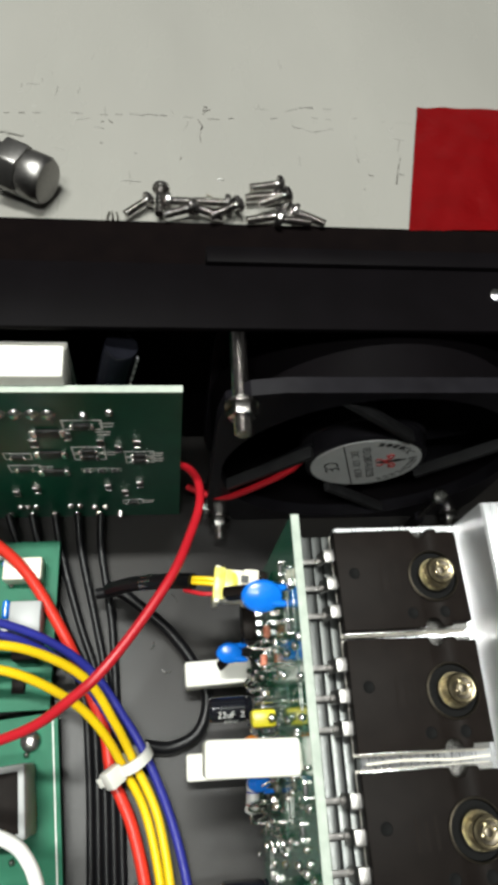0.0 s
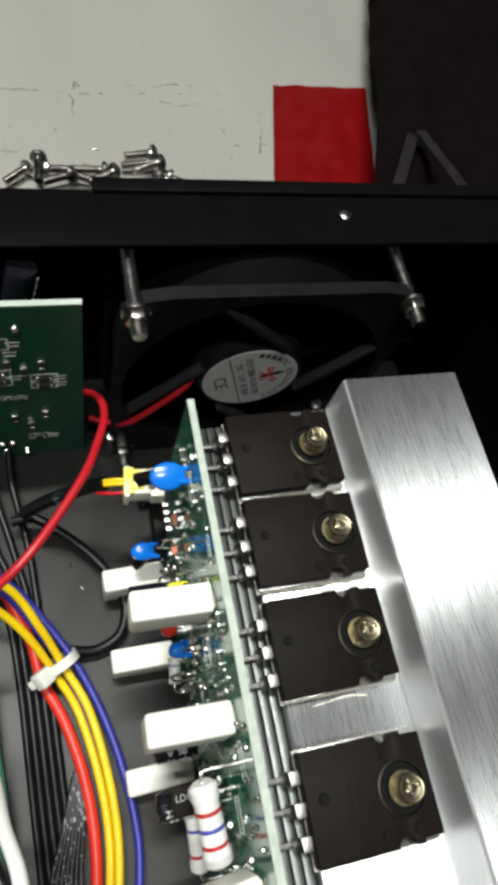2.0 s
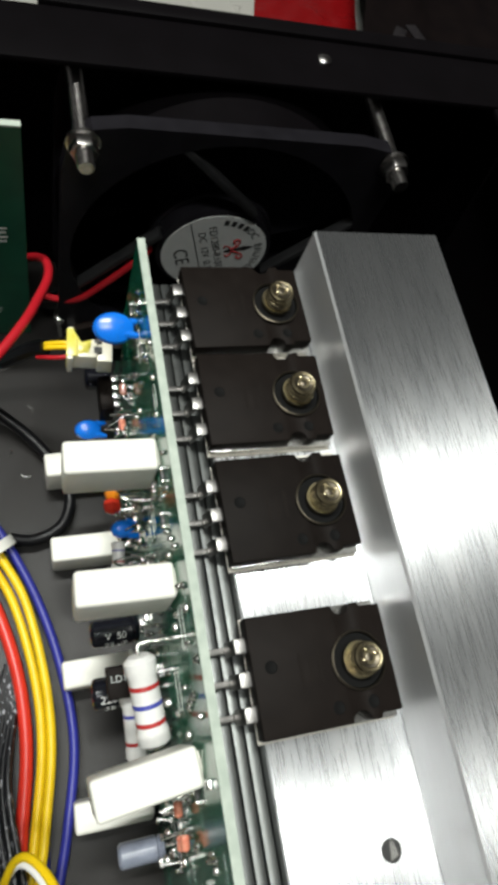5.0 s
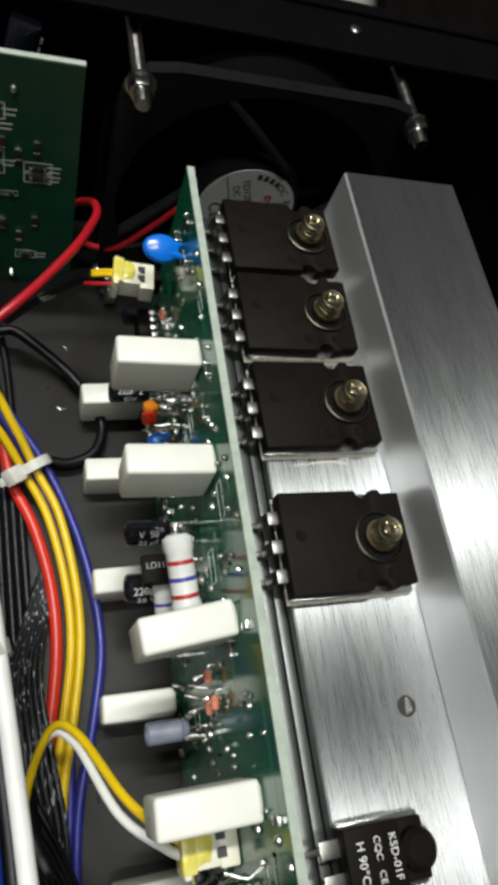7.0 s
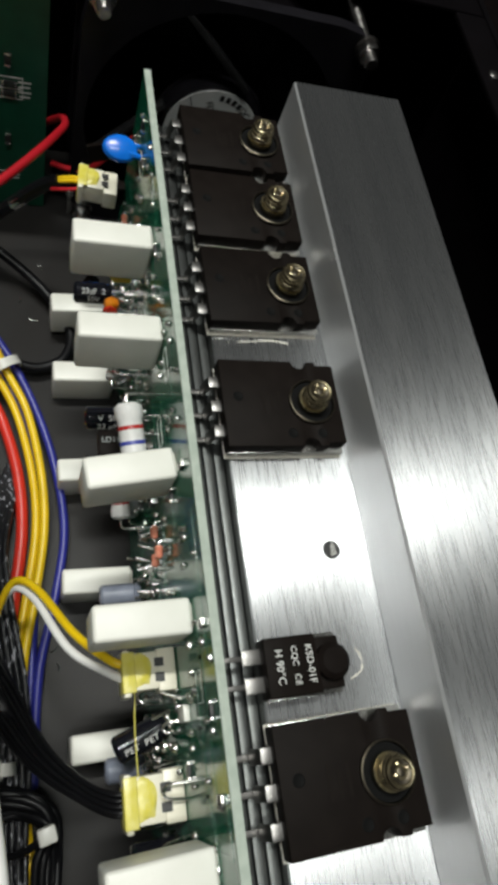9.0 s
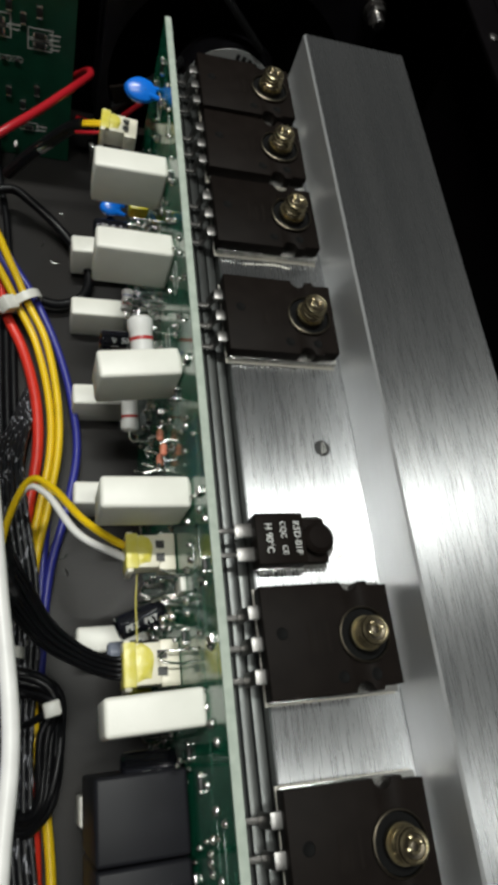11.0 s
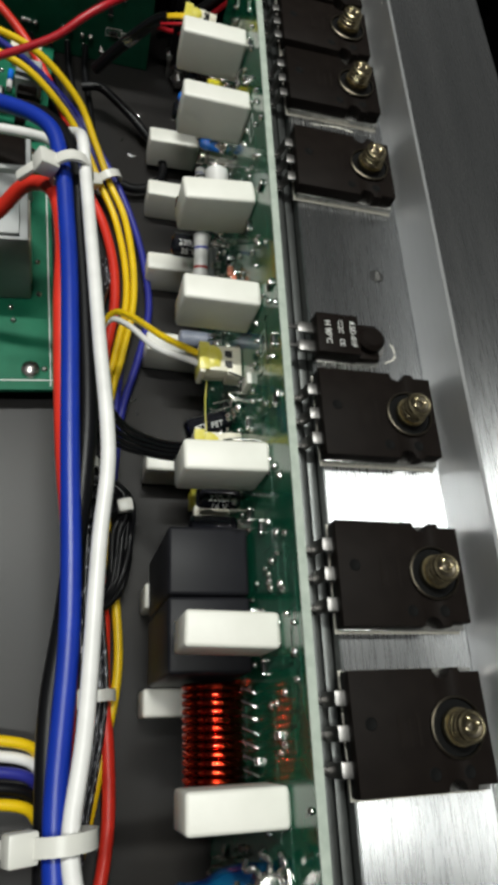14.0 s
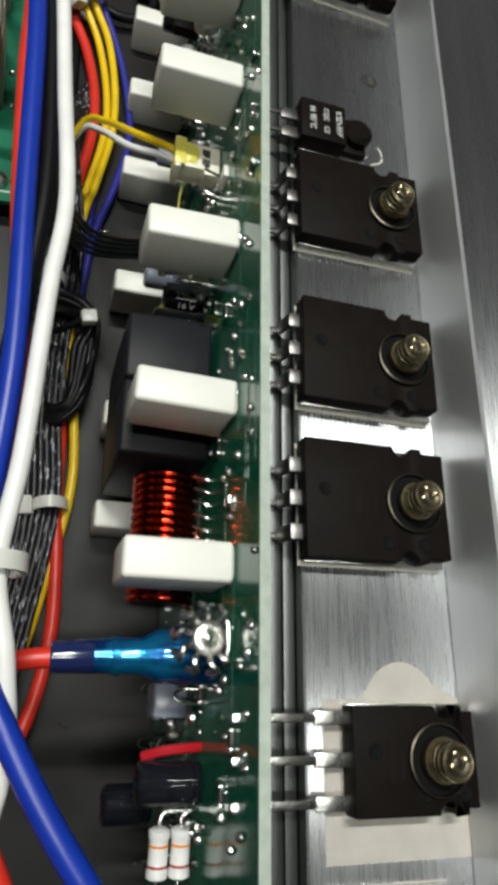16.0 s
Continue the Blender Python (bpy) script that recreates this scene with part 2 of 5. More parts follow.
def lathe(profile, p=(0, 0, 0), q=(0, 0, 1), seg=24):
    """A turned body: (radius, height) pairs round the line from p towards q."""
    bm = bmesh.new()
    rings = []
    for r, h in profile:
        if r < 1e-6:
            rings.append([bm.verts.new((0, 0, h))])
        else:
            rings.append([bm.verts.new((r * math.cos(2 * math.pi * k / seg), r * math.sin(2 * math.pi * k / seg), h)) for k in range(seg)])
    for a, b in zip(rings, rings[1:]):
        for k in range(seg):
            j = (k + 1) % seg
            if len(a) == 1 and len(b) == 1:
                continue
            if len(a) == 1:
                bm.faces.new((a[0], b[k], b[j]))
            elif len(b) == 1:
                bm.faces.new((a[k], b[0], a[j]))
            else:
                bm.faces.new((a[k], b[k], b[j], a[j]))
    return moved(bm, along(p, q))


def rod(p, q, r, seg=12, bev=0.15):
    h = (Vector(q) - Vector(p)).length
    b = min(bev, r * 0.6, h * 0.3)
    return lathe([(0, 0), (r - b, 0), (r, b), (r, h - b), (r - b, h), (0, h)], p, q, seg)


def spline(pts, n=8):
    pts = [Vector(p) for p in pts]
    out = []
    ext = [pts[0] * 2 - pts[1], *pts, pts[-1] * 2 - pts[-2]]
    for a, b, c, d in zip(ext, ext[1:], ext[2:], ext[3:]):
        for k in range(n):
            t = k / n
            out.append(0.5 * ((2 * b) + (c - a) * t + (2 * a - 5 * b + 4 * c - d) * t * t + (3 * b - a - 3 * c + d) * t ** 3))
    out.append(pts[-1])
    return out


def tube(pts, r, seg=10, n=8, smooth=True, swell=None):
    line = spline(pts, n) if smooth else [Vector(p) for p in pts]
    bm = bmesh.new()
    rings, up = [], Vector((0.13, 0.2, 0.97))
    for i, p in enumerate(line):
        d = (line[min(i + 1, len(line) - 1)] - line[max(i - 1, 0)]).normalized()
        a = up - d * up.dot(d)
        if a.length < 1e-3:
            a = d.orthogonal()
        a.normalize()
        up = a
        b = d.cross(a)
        w = r * (swell(i / (len(line) - 1)) if swell else 1.0)
        rings.append([bm.verts.new(p + w * (a * math.cos(2 * math.pi * k / seg) + b * math.sin(2 * math.pi * k / seg))) for k in range(seg)])
    for a, b in zip(rings, rings[1:]):
        for k in range(seg):
            j = (k + 1) % seg
            bm.faces.new((a[k], a[j], b[j], b[k]))
    bm.faces.new(rings[0][::-1])
    bm.faces.new(rings[-1])
    return bm


def extrude(outline, z0, z1, m=None, bevel=0.0):
    """A plate from an outline of (x, y) pairs."""
    bm = bmesh.new()
    f = bm.faces.new([bm.verts.new((x, y, z0)) for x, y in outline])
    g = bmesh.ops.extrude_face_region(bm, geom=[f])
    bmesh.ops.translate(bm, vec=(0, 0, z1 - z0), verts=[v for v in g["geom"] if isinstance(v, bmesh.types.BMVert)])
    if bevel:
        bmesh.ops.bevel(bm, geom=bm.edges[:], offset=bevel, segments=2, profile=0.5, affect="EDGES")
    return moved(bm, m) if m is not None else bm


def writing(name, text, size, m, material, parent, label=""):
    """Printed words in the built-in font; m in metres."""
    cu = bpy.data.curves.new(name, "FONT")
    cu.body, cu.size, cu.extrude = text, size * MM, 0.00002
    cu.align_x, cu.align_y = "CENTER", "CENTER"
    cu.materials.append(material)
    ob = new(name, cu)
    ob.parent = parent
    ob.matrix_basis = m
    if label:
        ob["label"] = label
    return ob


def bars(rows):
    """Plain bars in place of writing that cannot be read: (x, y, width, height)."""
    return join(*[box(x - w / 2, x + w / 2, y - h / 2, y + h / 2, 0, 0.05) for x, y, w, h in rows])


# ---- the room and the table ----
# Unseen shell added round the table; its tone sets fill and reflections
for name, b in (("wall_north", box(-1500, 1800, 1800, 1830, -800, 1600)), ("wall_south", box(-1500, 1800, -1630, -1600, -800, 1600)),
                ("wall_west", box(-1530, -1500, -1600, 1800, -800, 1600)), ("wall_east", box(1800, 1830, -1600, 1800, -800, 1600)),
                ("ceiling", box(-1530, 1830, -1630, 1830, 1600, 1630)), ("floor", box(-1530, 1830, -1630, 1830, -830, -800))):
    tagged(part(name, b, M_WALL), "unseen added plain dark " + name.split("_")[0], name.split("_")[0], kind="structure")

TABLE_Z = -10
table = thing("work_table", (0, 0, TABLE_Z), "off-white work table covered with clear film", "table")
def film_height(x, y):
    return 1.1 * (noise.noise((x * 0.02, y * 0.05, 3)) - 0.6) if y > 130 else -0.8


bm = bmesh.new()
bmesh.ops.create_grid(bm, x_segments=60, y_segments=60, size=1)
for v in bm.verts:
    x, y = v.co.x * 700, v.co.y * 700 + 100
    v.co = (x, y, film_height(x, y))
part("tabletop_film", bm, M_TABLE, table)
part("tabletop", box(-700, 700, -600, 800, -22, -2.5, 1), M_TABLE, table)
# marks, tape and small hardware on the table
MARKS = (([(-70, 239), (-40, 240.8), (-2, 242.4), (18.8, 241.2), (46.8, 243.1), (56.5, 245), (88, 245.7), (97, 245.6), (116, 244.6)], 0.5, 0.2), ([(17.9, 240.9), (19.4, 236.5), (18.2, 231), (18.9, 226.2)], 0.95, 0.34),
         ([(108.3, 234.5), (105.9, 226.8), (106.4, 222), (104.8, 217.5), (102.1, 206.4)], 0.95, 0.34), ([(57, 249.1), (67, 251.6), (78.6, 251.7)], 0.6, 0.3), ([(59.6, 239.7), (68.9, 237.4), (78.6, 239.7)], 0.85, 0.2),
         ([(20.2, 244), (20.6, 248.6), (23.3, 247.3), (20.6, 246)], 0.9, 0.4), ([(84, 246.0), (91, 246.6)], 1.0, 0.42), ([(75.7, 197.3), (81.3, 197.4)], 0.6, 0.3), ([(88, 236), (87, 222), (88, 210)], 0.3, 0.18))
for pts, dense, thick in MARKS:
    for a, b in zip(pts, pts[1:]):
        n = max(2, int(math.dist(a, b) / 3.0))
        for k in range(n):
            if random.random() < dense:
                u, v = k / n, min(1, (k + random.uniform(0.6, 1.1)) / n)
                w = random.uniform(-0.5, 0.5)
                p = [(a[0] + (b[0] - a[0]) * f, a[1] + (b[1] - a[1]) * f) for f in (u, (u + v) / 2, v)]
                part("scratch", tube([(x + w * 0.5 * (i == 1), y + w, film_height(x, y) + 0.08) for i, (x, y) in enumerate(p)], thick * random.uniform(0.6, 1.2), 6, 3), M_MARK, table)
# small curls and creases of the clear film along the seam
for k in range(46):
    x, y, a = random.choice((random.uniform(-75, -20), random.uniform(-60, 112))), random.choice((random.uniform(232, 262), random.uniform(200, 290))), random.choice((0, 0, 80, 95)) + random.uniform(-14, 14)
    d = random.uniform(1.2, 5)
    c, s = d * math.cos(math.radians(a)), d * math.sin(math.radians(a))
    g = film_height(x, y)
    part("film_crease", tube([(x - c, y - s, g - 0.5), (x - c * 0.4, y - s * 0.4 + 0.3, g - 0.15), (x + c * 0.4, y + s * 0.5, g - 0.15), (x + c, y + s, g - 0.5)], random.uniform(0.25, 0.6), 8, 4), M_TABLE, table)
for k in range(9):
    x, y = random.uniform(-60, 110), random.uniform(190, 246)
    g = film_height(x, y)
    part("fleck", tube([(x, y, g), (x + random.uniform(-2, 2), y + random.uniform(-2, 2), g + 0.05)], 0.3, 6, 3), M_MARK, table)
bm = bmesh.new()
bmesh.ops.create_grid(bm, x_segments=30, y_segments=30, size=0.5)
for v in bm.verts:
    x, y = v.co.x, v.co.y
    v.co = (137 + 52 * x + 16 * y, 218 + 74 * y + 2 * x, 1.0 + 0.8 * noise.noise((x * 6, y * 6, 0)))
tape = part("red_tape_patch", bm, M_RED, table, "glossy crinkled red tape patch")

# black cloth with a faint grey print beyond the chassis
cloth = thing("black_cloth", (224, 250, TABLE_Z), "crumpled black cloth with a grey print, lying on the table", "cloth")
bm = bmesh.new()
bmesh.ops.create_grid(bm, x_segments=60, y_segments=80, size=0.5)
for v in bm.verts:
    x, y = v.co.x * 190, v.co.y * 460
    edge = min(1, max(0, (x + 95 + 10 * noise.noise((y * 0.02, 0, 5)) - y * 0.14 + 14) / 22))
    v.co = (x + y * 0.31 + 54, y + 60, edge * (26 + 16 * noise.noise((x * 0.02, y * 0.015, 1)) + 5 * noise.noise((x * 0.06, y * 0.05, 2))) - 1)
part("drape", bm, M_CLOTH, cloth)
part("printed_chevron", join(*[moved(box(-2.4, 2.4, -21, 21, -0.3, 0.5, 0.25), Matrix.Translation((dx - 8, -92, 40)) @ pose(0, 0, 0, -6, a, b)) for dx, a, b in ((-72, 0, -30), (-54, 0, 8))]), M_GREYPRINT, cloth, "faint grey chevron print")


# ---- small screws lying in a heap on the table ----
def make_loose_screw():
    s = thing("machine_screw", label="loose steel machine screw lying in a heap on the table", category="screw", group="loose screws")
    part("head", lathe([(0, 0), (1.2, 0.0), (1.3, 0.5), (2.6, 0.6), (2.9, 1.0), (2.7, 2.0), (1.9, 2.6), (0, 2.7)], seg=16), M_STEEL, s)
    prof = [(0, -9)]
    for k in range(18):
        prof += [(1.45, -9 + k * 0.5 + 0.1), (1.15, -9 + k * 0.5 + 0.35)]
    part("threaded_shank", lathe(prof + [(1.2, 0.3), (0, 0.3)], seg=12), M_STEEL, s)
    # Slot drawn as black bars for the shade in its recess
    part("cross_slot", join(box(-1.5, 1.5, -0.3, 0.3, 2.35, 2.75), box(-0.3, 0.3, -1.5, 1.5, 2.35, 2.75)), M_INK, s)
    return s


def lay_screw(tail, head, z):
    """A screw lying from its tail to its head."""
    a, b = Vector((*tail, z)), Vector((*head, z + 0.6))
    return Matrix.Translation(b * MM) @ (b - a).to_track_quat("Z", "Y").to_matrix().to_4x4() @ Matrix.Scale(1.12, 4)


LAID = [((-13, 181), (-4.4, 188.2), 0), ((1, 182), (1.6, 193), 0.5), ((15, 189.4), (6, 188.8), 0), ((17.8, 189.6), (26.4, 188.8), 0), ((2.5, 181), (13.1, 184.4), 1), ((27.3, 181), (15.6, 185), 0.5),
        ((37.6, 198), (48.7, 199.6), 0), ((35.6, 192), (46.6, 193.2), 0.3), ((34, 184), (50.6, 191.0), 2.4), ((35.6, 180.5), (46.4, 182.4), 0), ((67.0, 180), (57.0, 184.4), 0), ((60, 180.2), (50, 180.6), 0.4), ((24.1, 182), (30.6, 185.4), 2)]
first = make_loose_screw()
first.matrix_basis = lay_screw(LAID[0][0], LAID[0][1], TABLE_Z + 3.2)
for tail, head, lift in LAID[1:]:
    copy_thing(first, lay_screw(tail, head, TABLE_Z + 3.2 + lift))
ring = thing("loose_washer", (53.8, 187.6, TABLE_Z), "small steel washer lying among the loose screws", "washer")
part("ring", moved(lathe([(1.9, 0), (3.6, 0), (3.7, 0.3), (3.6, 0.7), (1.9, 0.7), (1.9, 0)], seg=28), pose(0, 0, 1.3, 24, 10, 0)), M_STEEL, ring)
for x, y, q in ((-19.4, 182.6, 70), (-17.4, 182.4, 95), (-15.4, 182.2, 100), (21.8, 194.0, 130)):
    pin = thing("cut_wire_end", (x, y, TABLE_Z + 0.2), "thin dark cut wire end lying on the table", "wire end", "cut wire ends")
    part("strand", tube([(0, -1.5, 0.2), (0.2, 0.6, 0.4), (3 * math.cos(math.radians(q)), 3 * math.sin(math.radians(q)), 0.3)], 0.3, 6, 4), M_DARKZINC, pin)

gland = thing("cable_gland", (-53.5, 197, TABLE_Z + 9.6), "dull metal hex gland nut lying on its side on the table", "gland")
gland.scale = (0.84, 0.84, 0.84)
hexa = [(12.5 * math.cos(math.pi / 3 * k), 12.5 * math.sin(math.pi / 3 * k)) for k in range(6)]
G = pose(0, 0, 0, 90, 0, 62)
part("hex_body", extrude(hexa, -6, 6, G, 1.2), M_LEG, gland)
part("cap", moved(lathe([(4, 6), (10.5, 6), (10.9, 7), (10.9, 15), (9.6, 17.0), (7, 17.6), (0, 17.6)], seg=32), G), M_LEG, gland)
part("threaded_end", moved(lathe([(4, -6), (8.5, -6), (8, -7), (8.6, -8), (8, -9), (8.6, -10), (8, -11), (8.6, -12), (7, -15), (4, -15)], seg=32), G), M_LEG, gland)

mat_ob = thing("black_mat", (0, -60, TABLE_Z - 0.5), "thin black mat under the chassis on the table", "mat")
part("sheet", box(-360, 190, -300, 241, 0, 1.2, 0.4), M_CLOTH, mat_ob)

# ---- the chassis ----
chassis = thing("amplifier_chassis", (0, -80, -2), "open black sheet-steel amplifier chassis on the table", "chassis")


def CH(b):
    return moved(b, Matrix.Translation((0, 80, 2)))


part("bottom_panel", CH(box(-330, 130, -300, 94, -2, 0, 0.3)), M_FLOORPAINT, chassis, "dark grey painted bottom panel")
part("rear_panel", CH(box(-330, 130, 82.2, 84, 0, 82, 0.4)), M_PAINT, chassis)
part("rear_flange", CH(box(-330, 128, 66.5, 82.4, 82.0, 83.6, 0.5)), M_PAINT, chassis)
part("rear_cover", CH(box(12, 130, 82.6, 87, 60, 84.4, 0.6)), M_PAINT, chassis)
part("side_panel", CH(box(128, 130, -300, 82, 0, 84, 0.4)), M_PAINT, chassis)
part("side_flange", CH(box(118, 128, -300, 66, 82, 83.6, 0.4)), M_PAINT, chassis)
part("front_panel", CH(box(-330, 130, -302, -300, 0, 84, 0.4)), M_PAINT, chassis)
part("far_side_panel", CH(box(-332, -330, -300, 86, 0, 84, 0.4)), M_PAINT, chassis)
for x, y, z in ((74.5, 75.5, 83.6), (122, 40, 83.6), (-40, 75, 83.6)):
    part("flange_screw", CH(lathe([(1.7, 0), (1.6, 0.6), (1.0, 0.9), (0, 1.0)], (x, y, z), (x, y, z + 1), 16)), M_STEEL, chassis, "small steel flange screw")
for x in (-300, 100):
    for y in (-270, 70):
        part("foot", CH(rod((x, y, -2), (x, y, -9.3), 9, 24, 1)), M_PLASTIC, chassis)

# ---- the fan ----
FX, FZ, FY = 54.4, 40.0, 53.8
fan = thing("cooling_fan", (FX, FY, 0), "black plastic cooling fan with a round silver label, bolted upright", "fan")


def square_ring(side, r, corner, y0, y1, hole=2.2):
    """A square plate standing in the xz plane with a round opening."""
    bm = bmesh.new()
    n = 48
    outer, inner = [], []
    for k in range(n):
        a = 2 * math.pi * k / n + math.pi / n
        c, s = math.cos(a), math.sin(a)
        d = side / 2 / max(abs(c), abs(s))
        d = min(d, side / 2 * 1.414 - corner)
        outer.append((d * c, d * s))
        inner.append((r * c, r * s))
    rows = []
    for y in (y0, y1):
        rows.append(([bm.verts.new((x, y, z)) for x, z in outer], [bm.verts.new((x, y, z)) for x, z in inner]))
    (o0, i0), (o1, i1) = rows
    for k in range(n):
        j = (k + 1) % n
        for q in ((o0[k], o0[j], i0[j], i0[k]), (o1[j], o1[k], i1[k], i1[j]), (o0[j], o0[k], o1[k], o1[j]), (i0[k], i0[j], i1[j], i1[k])):
            bm.faces.new(q)
    return bm


T = Matrix.Translation((0, 0, FZ))
part("front_flange", moved(square_ring(80, 37.5, 5, 0, 3.6), T), M_PLASTIC, fan)
part("rear_flange", moved(square_ring(80, 37.5, 5, 21.4, 25), T), M_PLASTIC, fan)
part("duct", moved(lathe([(39.5, 3.6), (39.5, 21.4), (37.5, 21.4), (37.5, 3.6), (39.5, 3.6)], (0, 0, 0), (0, 1, 0), 64), T), M_PAINT, fan)
part("motor_cap", moved(lathe([(0, 1.4), (14.8, 1.4), (15.6, 2.0), (15.8, 6), (0, 6)], (0, 0, 0), (0, 1, 0), 48), T), M_PLASTIC, fan)
part("rotor_hub", moved(lathe([(16.0, 6), (16.5, 6.5), (16.5, 22), (15, 23.4), (0, 23.4)], (0, 0, 0), (0, 1, 0), 48), T), M_PLASTIC, fan)
for k in range(4):
    turn = Matrix.Rotation(math.pi / 2 * k, 4, "Y")
    bar = moved(box(-1.5, 1.5, -0.9, 0.9, 0, 33, 0.35), along((15.5, 1.6, -7.2), (38.0, 1.6, 17.4)))
    part("strut", moved(bar, T @ turn), M_STRUT, fan)
for k in range(7):
    bm = bmesh.new()
    grid = []
    for i in range(7):
        r = 16 + 20.8 * i / 6
        row = []
        for j in range(6):
            u = j / 5
            a = 2 * math.pi * k / 7 + 0.72 * u + 0.012 * (r - 16)
            row.append(bm.verts.new((r * math.cos(a), 8 + 13 * u ** 1.2, r * math.sin(a))))
        grid.append(row)
    for p, q in zip(grid, grid[1:]):
        for j in range(5):
            bm.faces.new((p[j], p[j + 1], q[j + 1], q[j]))
    bmesh.ops.solidify(bm, geom=bm.faces[:], thickness=0.9)
    part("blade", moved(bm, T), M_PLASTIC, fan)
label = part("round_label", moved(lathe([(0, 1.25), (14.2, 1.25), (14.3, 1.4), (0, 1.4)], (0, 0, 0), (0, 1, 0), 48), T), M_LABEL, fan, "round silver-white label with black print")
LM = pose(0, 1.2 * MM, FZ * MM, 90, 0, 0) @ pose(0, 0, 0, 0, 0, -72)
writing("print", "FD1280-R1012B", 3.0, LM @ pose(-0.6 * MM, 0.6 * MM, 0), M_INK, label)
writing("print", "DC  12V  0.30A", 2.8, LM @ pose(0, -2.4 * MM, 0), M_INK, label)
writing("print", "CE", 5.4, LM @ pose(-1 * MM, -9.0 * MM, 0) @ pose(0, 0, 0, 0, 0, 0), M_INK, label)
part("dividing_line", moved(bars([(0, -4.6, 26.0, 0.3)]), T @ pose(0, 1.2, 0, 90, 0, 0) @ pose(0, 0, 0, 0, 0, -72)), M_INK, label)
LR = T @ pose(0, 1.2, 0, 90, 0, 0) @ pose(0, 0, 0, 0, 0, -72)
for k in range(4):
    a = math.radians(158 - 9.6 * k)
    part("print_mark", moved(bars([(0, 0, 1.3, 1.8)]), LR @ Matrix.Translation((12.0 * math.cos(a), 12.0 * math.sin(a), 0)) @ pose(0, 0, 0, 0, 0, math.degrees(a) - 90)), M_INK, label)
for k, ch in enumerate("DC BRUSHLESS"):
    if ch != " ":
        a = math.radians(158 - 9.6 * (k + 4))
        writing("rim_print", ch, 2.9, LM @ pose(11.9 * math.cos(a) * MM, 11.9 * math.sin(a) * MM, 0, 0, 0, math.degrees(a) - 90), M_INK, label)
part("emblem_spear", moved(extrude([(-0.15, 2.6), (-0.9, 4.4), (-0.3, 5.2), (-0.9, 8.2), (0, 10.8), (0.9, 8.2), (0.3, 5.2), (0.9, 4.4), (0.15, 2.6)], 0.0, 0.06), LR), M_INK, label)
for sx in (-1, 1):
    part("emblem_scroll", moved(tube([(sx * 0.5, 4.8, 0), (sx * 1.6, 6.6, 0), (sx * 3.2, 7.4, 0), (sx * 3.9, 6.4, 0), (sx * 3.1, 5.6, 0), (sx * 2.5, 6.2, 0)], 0.22, 6), LR), M_BANDRED, label, "red scroll")
    part("emblem_scroll", moved(tube([(sx * 0.4, 4.6, 0), (sx * 1.5, 4.2, 0), (sx * 2.1, 3.2, 0), (sx * 1.4, 2.7, 0)], 0.18, 6), LR), M_BANDRED, label, "red scroll")


def threaded(r, h, pitch=0.7):
    prof = [(0, 0)]
    n = int(h / pitch)
    for k in range(n):
        prof += [(r * 0.84, k * pitch), (r, k * pitch + pitch * 0.5)]
    return prof + [(r * 0.8, h), (0, h)]


for x, z in ((-35.75, 75.75), (35.75, 75.75), (-35.75, 4.25), (35.75, 4.25)):
    bolt = thing("fan_bolt", (FX + x, FY, z), "long steel bolt with nut through the fan corner", "bolt", "fan bolts")
    part("threaded_shank", lathe(threaded(1.9, 34), (0, -7.2, 0), (0, 27, 0), 16), M_STEEL, bolt)
    hexa = [(3.1 * math.cos(math.pi / 3 * k), 3.1 * math.sin(math.pi / 3 * k)) for k in range(6)]
    part("nut", moved(extrude(hexa, 0, 2.8, None, 0.3), pose(0, -0.7, 0, 90, 0, 0)), M_STEEL, bolt)
    part("washer", lathe([(2.2, 0), (3.6, 0), (3.6, 0.6), (2.2, 0.6)], (0, -0.1, 0), (0, -1, 0), 24), M_STEEL, bolt)

loose = thing("standing_screw", (76.2, 48.5, 0), "thin steel screw with a pan head standing by the fan", "screw")
part("spacer", rod((0, 0, 0), (0, 0, 16), 1.6, 12), M_PLASTIC, loose)
part("shank", lathe(threaded(0.75, 17), (0, 0, 15.5), (0, 0, 33), 12), M_STEEL, loose)
part("pan_head", lathe([(0, 31.8), (1.9, 31.8), (2.1, 32.2), (2.0, 33.4), (1.3, 34.0), (0, 34.1)], seg=20), M_TIN, loose)

# ---- the heat sink ----
sink = thing("heat_sink", (66, -115, 0), "brushed aluminium heat sink extrusion with a stepped top", "heat sink")
LEDGE, TOP = 64.3, 78.8
prof = [(63.6, LEDGE), (63.3, LEDGE + 0.3), (63.2, TOP - 0.5), (63.6, TOP), (92.3, TOP), (92.8, TOP - 0.5), (92.8, 6), (90, 6), (90, LEDGE - 10), (44, LEDGE - 10), (44, 6), (40.6, 6)]
prof += [(40.6, 9)]
prof += [(40.6, LEDGE - 3.4), (37.5, LEDGE - 3.2), (37.5, LEDGE - 0.3), (37.8, LEDGE)]
R = Matrix(((1, 0, 0, -66), (0, 0, -1, 115), (0, 1, 0, 0), (0, 0, 0, 1)))
bm = extrude(prof, -30.3, 272, R)
# Faces below the ledge take the shade-darkened aluminium
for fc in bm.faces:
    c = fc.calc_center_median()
    # The upright step face takes the copy made to look lit
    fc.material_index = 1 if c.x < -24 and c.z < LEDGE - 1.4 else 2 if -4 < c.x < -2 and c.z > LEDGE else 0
body = part("extrusion", bm, (M_ALU, M_FINSHADE, M_LITSTEP), sink, smooth=20)
